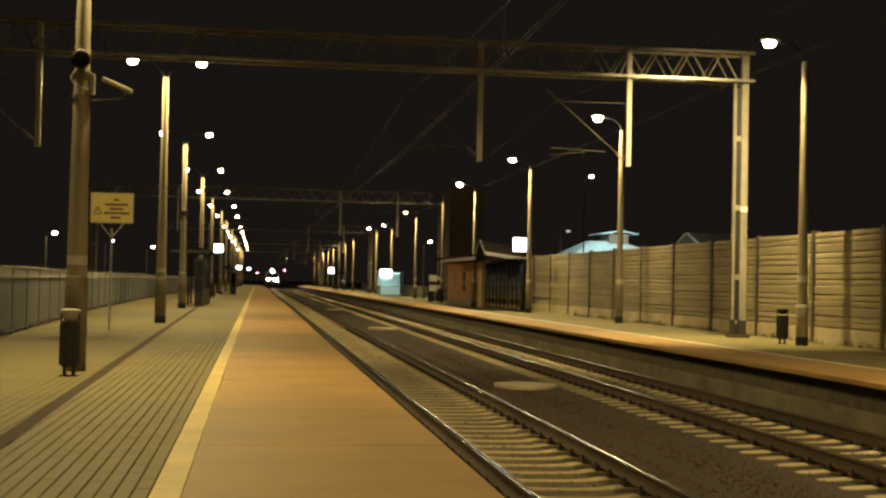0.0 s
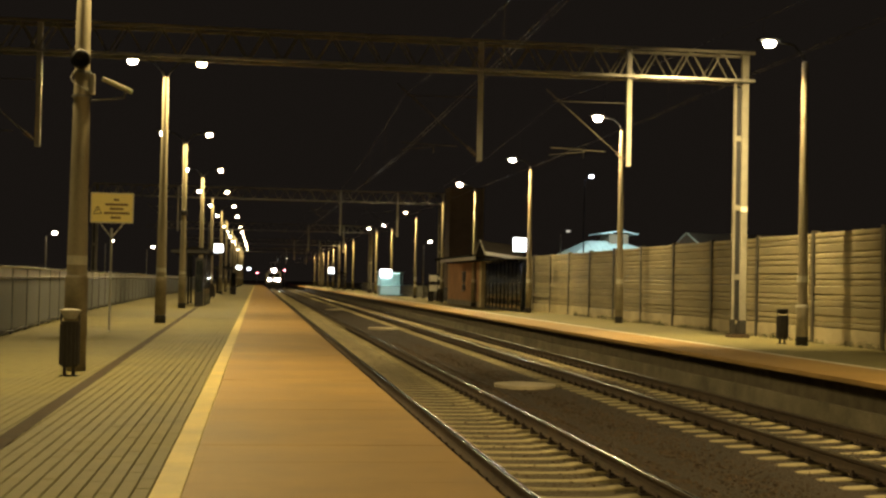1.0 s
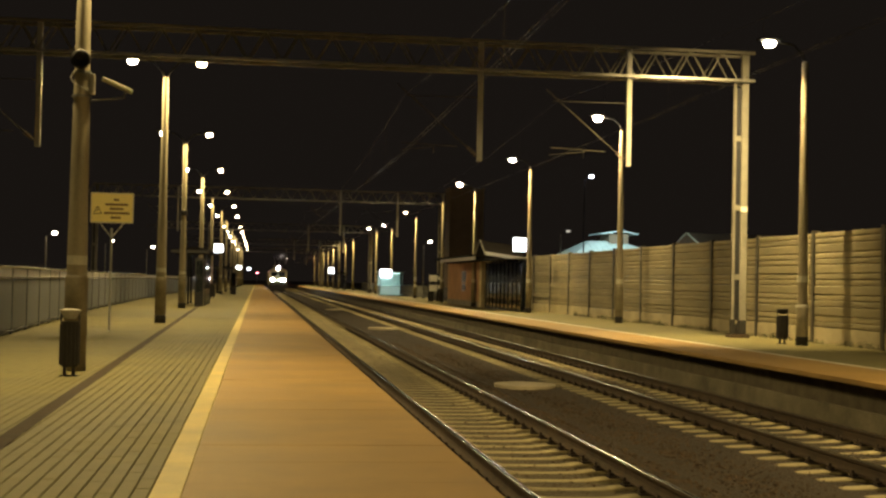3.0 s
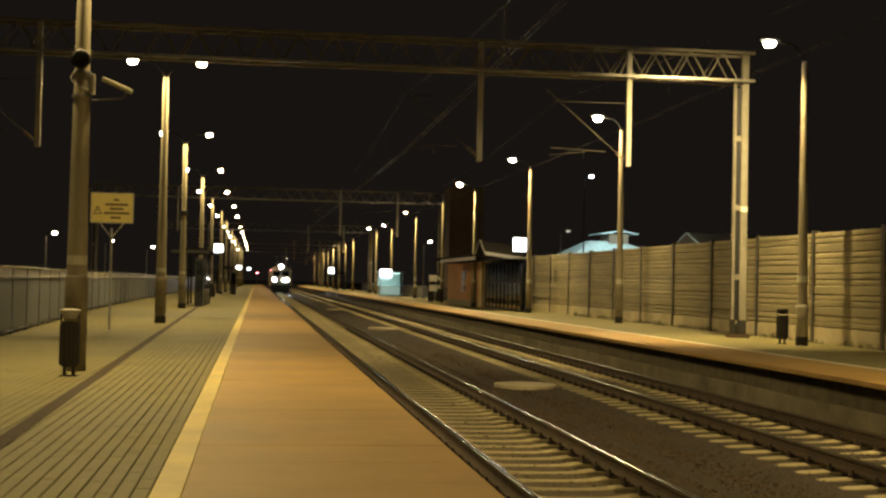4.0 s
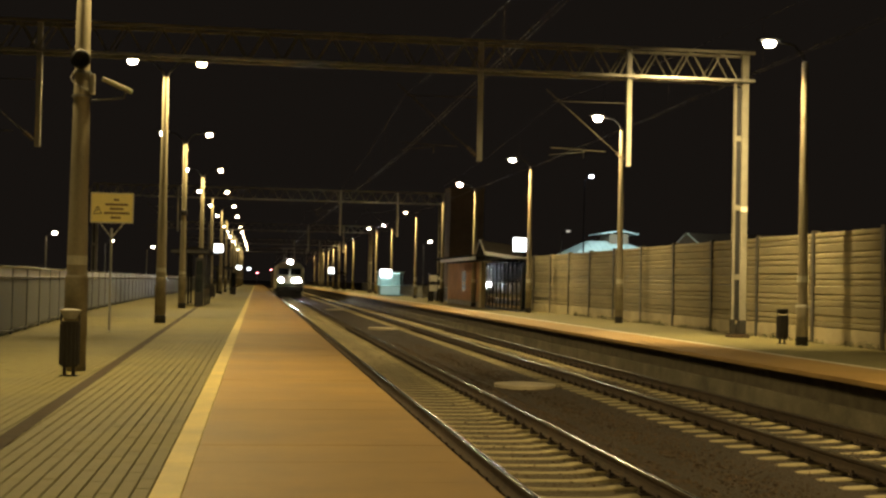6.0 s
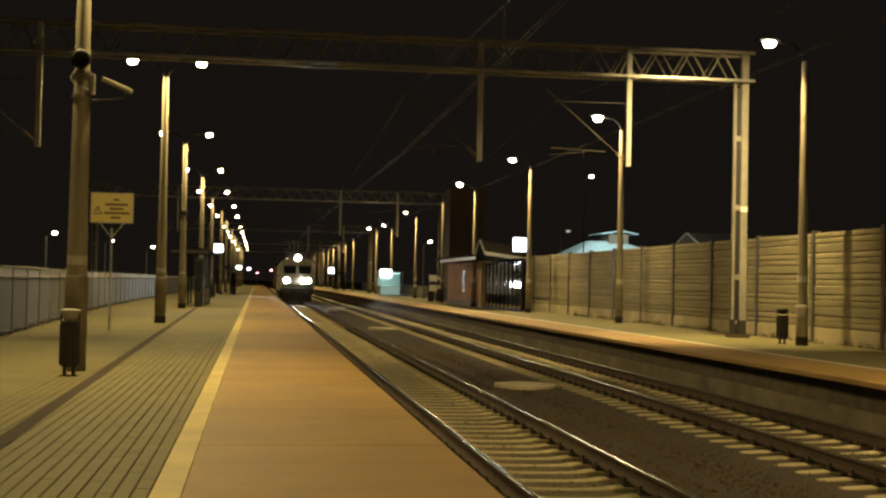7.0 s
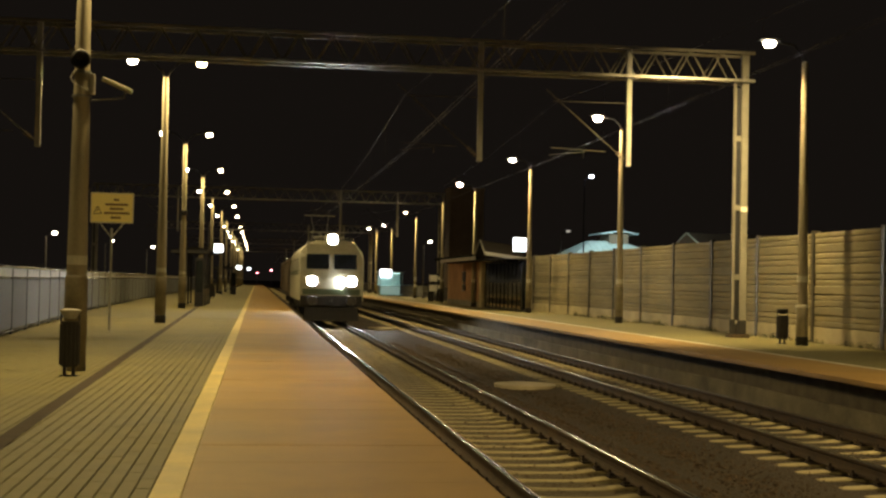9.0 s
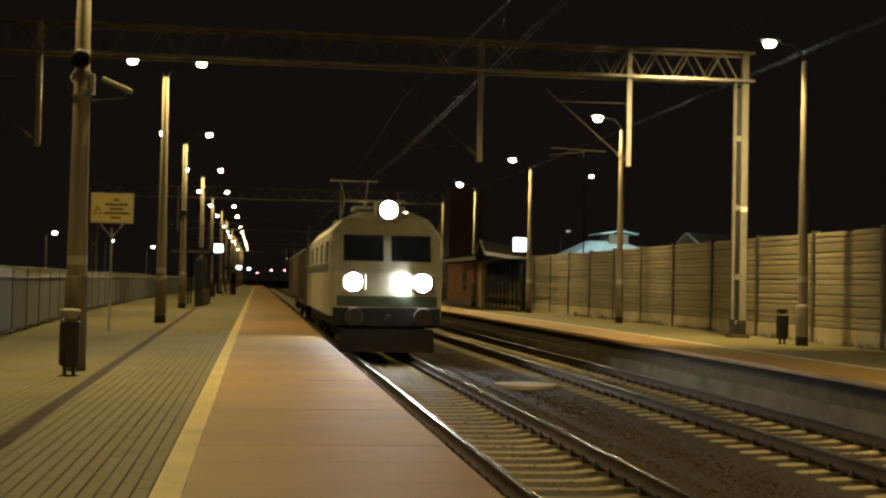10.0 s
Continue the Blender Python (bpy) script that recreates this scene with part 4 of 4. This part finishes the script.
for y, z, h, w in ((7.0, 1.83, 0.62, 1.3), (7.0, 1.16, 0.36, 1.3)):
    wdw = part("window", box(-0.03, 0.02, y - w / 2, y + w / 2, z - h / 2, z + h / 2), M_DIMGLASS, t, "dark window")
    part("frame", box(-0.045, -0.031, y - w / 2 - 0.04, y + w / 2 + 0.04, z + h / 2, z + h / 2 + 0.05), M_FASCIA, wdw)
    part("sill", box(-0.09, -0.031, y - w / 2 - 0.04, y + w / 2 + 0.04, z - h / 2 - 0.04, z - h / 2), M_FASCIA, wdw)
t = thing("brick_tower", "tall dark brown brick tower behind the platform", "tower", (16.75, 106, -1.02))
part("shaft", box(-1.4, 1.4, -1.4, 1.4, 0, 10.0, bevel=0.05), M_TOWER, t)
part("cornice", box(-1.46, 1.46, -1.46, 1.46, 10.0, 10.2, bevel=0.04), M_TOWER, t)

# houses beyond the barrier
def house(place, w, d, eave, ridge, roof_mat, label):
    t = thing("house", label, "house", place, "houses beyond the barrier")
    part("wall", box(-w / 2, w / 2, 0, d, 0, eave), M_WALLHOUSE, t)
    part("roof", profile([(-w / 2 - 0.5, eave - 0.1), (w / 2 + 0.5, eave - 0.1), (w / 2 + 0.5, eave + 0.06), (0, ridge), (-w / 2 - 0.5, eave + 0.06)], -0.5, d + 0.5), roof_mat, t)
    return t


t = thing("house", "house with pale metal hipped roof and lantern", "house", (29.9, 108, -1.02), "houses beyond the barrier")
part("wall", box(-3.2, 5.2, 0.5, 10, 0, 4.75), M_WALLHOUSE, t)
bm = bmesh.new()
lo = [bm.verts.new(c) for c in ((-3.7, 0, 4.7), (5.9, 0, 4.7), (5.9, 10.5, 4.7), (-3.7, 10.5, 4.7))]
hi = [bm.verts.new(c) for c in ((-0.9, 4.2, 6.4), (2.0, 4.2, 6.4), (2.0, 6.3, 6.4), (-0.9, 6.3, 6.4))]
for i in range(4):
    j = (i + 1) % 4
    bm.faces.new((lo[i], lo[j], hi[j], hi[i]))
bm.faces.new(lo[::-1])
bm.faces.new(hi)
part("roof", bm, M_BLUEROOF, t, "pale bluish metal roof")
for k in range(18):
    x = -3.2 + k * 0.5
    top = 4.2 if -0.9 <= x <= 2.0 else 4.2 * ((3.7 + x) / 2.8 if x < 0 else (5.9 - x) / 3.9)
    part("roof_seam", tube((x, 0.02, 4.73), (x, top, 4.73 + 1.70 * top / 4.2), 0.025, seg=4), M_BLUEROOF, t)
part("lantern_wall", box(0.7, 2.4, 3.6, 6.8, 6.0, 7.05), M_TOWER, t, "dark brick lantern")
part("lantern_roof", profile([(-0.2, 6.98), (1.7, 7.26), (3.2, 6.98), (3.2, 7.06), (1.7, 7.36), (-0.2, 7.06)], 3.0, 7.4), M_BLUEROOF, t, "small pale metal roof")
t = house((40.3, 118, -1.02), 9.0, 9.5, 6.15, 7.57, M_TILE, "low house with dim brownish gable roof")
t.rotation_euler = (0, 0, radians(-90))
for s in (-1, 1):
    part("verge_board", tube((s * 5.0, -0.53, 6.03), (0, -0.53, 7.6), 0.07, seg=6), M_SIGNBACK, t, "pale verge board")
bl = bpy.data.lights.new("yard_light", "AREA")
bl.shape, bl.size, bl.energy, bl.color = "DISK", 0.4, 900, (0.74, 1.0, 0.97)
blo = new("yard_light", bl)
blo.location = (24.6, 95.1, 9.3)
blo.matrix_world = look((24.6, 95.1, 9.3), (30.0, 110.0, 4.5))
bl.spread = radians(58)

# far signals
for x, y, z in ((4.18, 400, 4.3), (-0.05, 400, 3.4), (8.3, 402, 4.3)):
    t = thing("railway_signal", "distant railway signal showing red", "signal", (x, y, -1.02), "far signals")
    part("mast", tube((0, 0.2, 0), (0, 0.2, z + 1.6), 0.07), M_GALV, t)
    part("target", box(-0.3, 0.3, 0.0, 0.14, z + 0.4, z + 1.7, bevel=0.03), M_DARK, t)
    bm = bmesh.new()
    bmesh.ops.create_uvsphere(bm, u_segments=12, v_segments=8, radius=0.22, matrix=Matrix.Translation((0, -0.02, z + 1.02)))
    part("lens", bm, G_RED, t, "glowing red lens", smooth=True)

# ---------------------------------------------------------------- the train
def wheelset(parent, y, r=0.5):
    for s in (-1, 1):
        bm = bmesh.new()
        x = s * 0.7535
        add_tube(bm, (x - 0.065, y, r), (x + 0.065, y, r), r, seg=22)
        w = part("wheel", bm, M_UNDER, parent)
        part("hub", tube((x + s * 0.05, y, r), (x + s * 0.16, y, r), 0.13, 0.10, seg=12), M_UNDER, w)


def headlamp(parent, x, y, z, r, lit=True):
    bm = bmesh.new()
    add_lathe(bm, [(r + 0.05, 0.0), (r + 0.05, 0.10), (r + 0.02, 0.13), (r, 0.13), (r * 0.9, 0.06)], 20)
    bmesh.ops.rotate(bm, verts=bm.verts, cent=(0, 0, 0), matrix=Matrix.Rotation(radians(90), 3, "X"))
    bmesh.ops.translate(bm, verts=bm.verts, vec=(x, y, z))
    h = part("headlight", bm, M_BUMPER, parent, "round steel lamp ring", smooth=False)
    bm = bmesh.new()
    add_lathe(bm, [(r * 0.99, 0.10), (r * 0.8, 0.135), (r * 0.4, 0.155), (0.02, 0.16)], 20)
    bmesh.ops.rotate(bm, verts=bm.verts, cent=(0, 0, 0), matrix=Matrix.Rotation(radians(90), 3, "X"))
    bmesh.ops.translate(bm, verts=bm.verts, vec=(x, y, z))
    part("lens", bm, G_HEAD if lit else M_SCREEN, h, "glaring white headlamp lens" if lit else "dark lamp lens", smooth=True)


def locomotive():
    t = thing("locomotive", "electric locomotive with three glaring white headlights", "locomotive")
    L = 15.9
    W = 1.49
    # main body: lower shell, raked cab fronts, rounded roof edge
    side = [(-W, 1.05), (W, 1.05), (W, 2.9), (W - 0.06, 3.25), (W - 0.38, 3.62), (W - 0.80, 3.80), (-W + 0.80, 3.80), (-W + 0.38, 3.62), (-W + 0.06, 3.25), (-W, 2.9)]
    bm = bmesh.new()
    stations = [(0.0, 0.86, 2.0), (0.03, 0.95, 2.15), (0.32, 0.985, 3.0), (0.60, 0.99, 3.60), (0.95, 1.0, 9), (L - 0.95, 1.0, 9), (L - 0.6, 0.99, 3.60), (L - 0.32, 0.985, 3.0), (L - 0.03, 0.95, 2.15), (L, 0.86, 2.0)]
    loops = []
    for y, k, top in stations:
        loops.append([bm.verts.new((x * k, y, min(z, top + 0.002 * i))) for i, (x, z) in enumerate(side)])
    for a, b in zip(loops, loops[1:]):
        for i in range(len(side)):
            j = (i + 1) % len(side)
            bm.faces.new((a[i], a[j], b[j], b[i]))
    bm.faces.new(loops[0])
    bm.faces.new(loops[-1])
    bmesh.ops.recalc_face_normals(bm, faces=bm.faces)
    body = part("body", bm, M_LOCO, t, "cream-grey body shell, pale to stand in for glare")
    part("cream_band", box(-W - 0.012, W + 0.012, 0.9, L - 0.9, 2.2, 2.42, bevel=0.004), M_LOCO2, t, "dark green waist band")
    part("front_band", box(-1.30, 1.30, -0.02, 0.03, 1.30, 1.58, bevel=0.006), M_LOCO2, t, "dark green front band")
    # windscreens on the raked front
    for s in (-1, 1):
        bm = box(-0.52, 0.52, -0.02, 0.02, -0.36, 0.36, bevel=0.01)
        bmesh.ops.transform(bm, matrix=Matrix.Translation((s * 0.62, 0.215, 2.82)) @ Matrix.Rotation(radians(-19), 4, "X"), verts=bm.verts)
        part("windscreen", bm, M_SCREEN, t, "dark windscreen pane")
        for q in range(5):
            part("side_window", box(s * W - 0.02 * (s > 0) - 0.0, s * W + 0.015 * s + 0.02 * (s < 0), 1.1 + q * 3.1, 2.0 + q * 3.1, 2.46, 3.0, bevel=0.004), M_SCREEN, t)
        part("buffer", tube((s * 0.875, 0.02, 1.05), (s * 0.875, -0.42, 1.05), 0.10, seg=14), M_BUMPER, t)
        part("buffer_head", tube((s * 0.875, -0.42, 1.05), (s * 0.875, -0.50, 1.05), 0.235, 0.22, seg=20), M_BUMPER, t)
        lampbox = part("lamp_box", box(s * 0.90 - 0.36, s * 0.90 + 0.36, -0.09, 0.06, 1.70, 2.16, bevel=0.05), M_LOCO, t, "pale lamp housing")
        headlamp(t, s * 0.90, -0.07, 1.93, 0.23)
    headlamp(t, 0.03, 0.42, 3.83, 0.23)
    part("lamp_cowl", box(-0.28, 0.34, 0.44, 1.2, 3.5, 4.10, bevel=0.07), M_LOCO, t)
    part("extra_headlight", tube((0.47, -0.11, 1.92), (0.47, -0.02, 1.92), 0.13, 0.15, seg=16), G_HEAD, t, "small white lamp")
    part("buffer_beam", box(-1.4, 1.4, -0.02, 0.25, 0.78, 1.28, bevel=0.03), M_UNDER, t)
    part("coupling_hook", box(-0.06, 0.06, -0.34, 0.0, 0.95, 1.1, bevel=0.02), M_BUMPER, t)
    part("snow_plough", profile([(-1.25, 0.14), (1.25, 0.14), (1.2, 0.74), (-1.2, 0.74)], -0.12, -0.06), M_UNDER, t)
    part("frame", box(-1.3, 1.3, 0.25, L - 0.25, 0.75, 1.06), M_UNDER, t)
    for yb in (3.3, L - 3.3):
        bogie = part("bogie", box(-1.15, 1.15, yb - 2.2, yb + 2.2, 0.45, 0.82, bevel=0.05), M_UNDER, t)
        for dy in (-1.5, 1.5):
            wheelset(t, yb + dy, 0.62)
    for yb in (3.4, L - 3.4):
        up = 5.50 if yb > 8 else 4.25
        part("pantograph_base", box(-0.7, 0.7, yb - 0.8, yb + 0.8, 3.95, 4.05, bevel=0.01), M_GALV, t)
        pan = bmesh.new()
        for s in (-0.45, 0.45):
            add_tube(pan, (s, yb + 0.7, 4.02), (s * 0.8, yb - 0.5, 4.02 + (up - 4.02) * 0.5), 0.025, seg=5)
            add_tube(pan, (s * 0.8, yb - 0.5, 4.02 + (up - 4.02) * 0.5), (s * 1.1, yb + 0.4, up), 0.02, seg=5)
        add_tube(pan, (-0.85, yb + 0.4, up + 0.02), (0.85, yb + 0.4, up + 0.02), 0.03, seg=5)
        part("pantograph", pan, M_GALV, t)
    for k in range(5):
        part("roof_box", box(-0.55, 0.55, 5.3 + k * 1.15, 6.2 + k * 1.15, 3.78, 4.0, bevel=0.03), M_UNDER, t)
    return t


def wagon(index):
    t = thing("freight_wagon", "grey-brown open freight wagon with ribbed sides", "freight wagon", group="freight wagons behind the locomotive")
    L = 14.0
    for s in (-1, 1):
        side = part("side_wall", box(s * 1.40 - 0.03, s * 1.40 + 0.03, 0.6, L - 0.6, 1.2, 3.15, bevel=0.01), M_WAGON, t)
        for k in range(9):
            part("rib", box(s * 1.44 - 0.05, s * 1.44 + 0.05, 0.7 + k * 1.56, 0.84 + k * 1.56, 1.2, 3.1, bevel=0.01), M_WAGON, side)
        part("top_rim", box(s * 1.43 - 0.06, s * 1.43 + 0.06, 0.56, L - 0.56, 3.1, 3.22, bevel=0.01), M_WAGON, side)
    for y in (0.6, L - 0.6):
        part("end_wall", box(-1.40, 1.40, y - 0.04, y + 0.04, 1.2, 3.15, bevel=0.01), M_WAGON, t)
        for s in (-0.875, 0.875):
            out = -1 if y < 2 else 1
            part("buffer", tube((s, y, 1.05), (s, y + out * 0.58, 1.05), 0.12, 0.2, seg=12), M_UNDER, t)
    part("floor", box(-1.38, 1.38, 0.6, L - 0.6, 0.95, 1.22), M_UNDER, t)
    part("load", box(-1.34, 1.34, 0.7, L - 0.7, 1.25, 2.75, bevel=0.2), M_COAL, t, "dark coal load")
    for yb in (2.6, L - 2.6):
        part("bogie", box(-1.1, 1.1, yb - 1.3, yb + 1.3, 0.35, 0.8, bevel=0.05), M_UNDER, t)
        for dy in (-0.9, 0.9):
            wheelset(t, yb + dy, 0.46)
    return t


LOCO = locomotive()
WAGONS = [wagon(0)]
for k in range(1, 2):
    WAGONS.append(copy_thing(WAGONS[0], pose(0, 0, 0)))


def front(t):
    """Where the locomotive's front stands along the track."""
    return 33.65 + 25.6 * (10.0 - t)


def motions():
    times = [0.0, 2.5, 5.0, 7.5, 10.0]
    walk(LOCO, [(t, pose(TRACK_A, front(t), RAIL)) for t in times])
    for k, w in enumerate(WAGONS):
        walk(w, [(t, pose(TRACK_A, front(t) + 16.4 + 14.0 * k, RAIL)) for t in times])


motions()
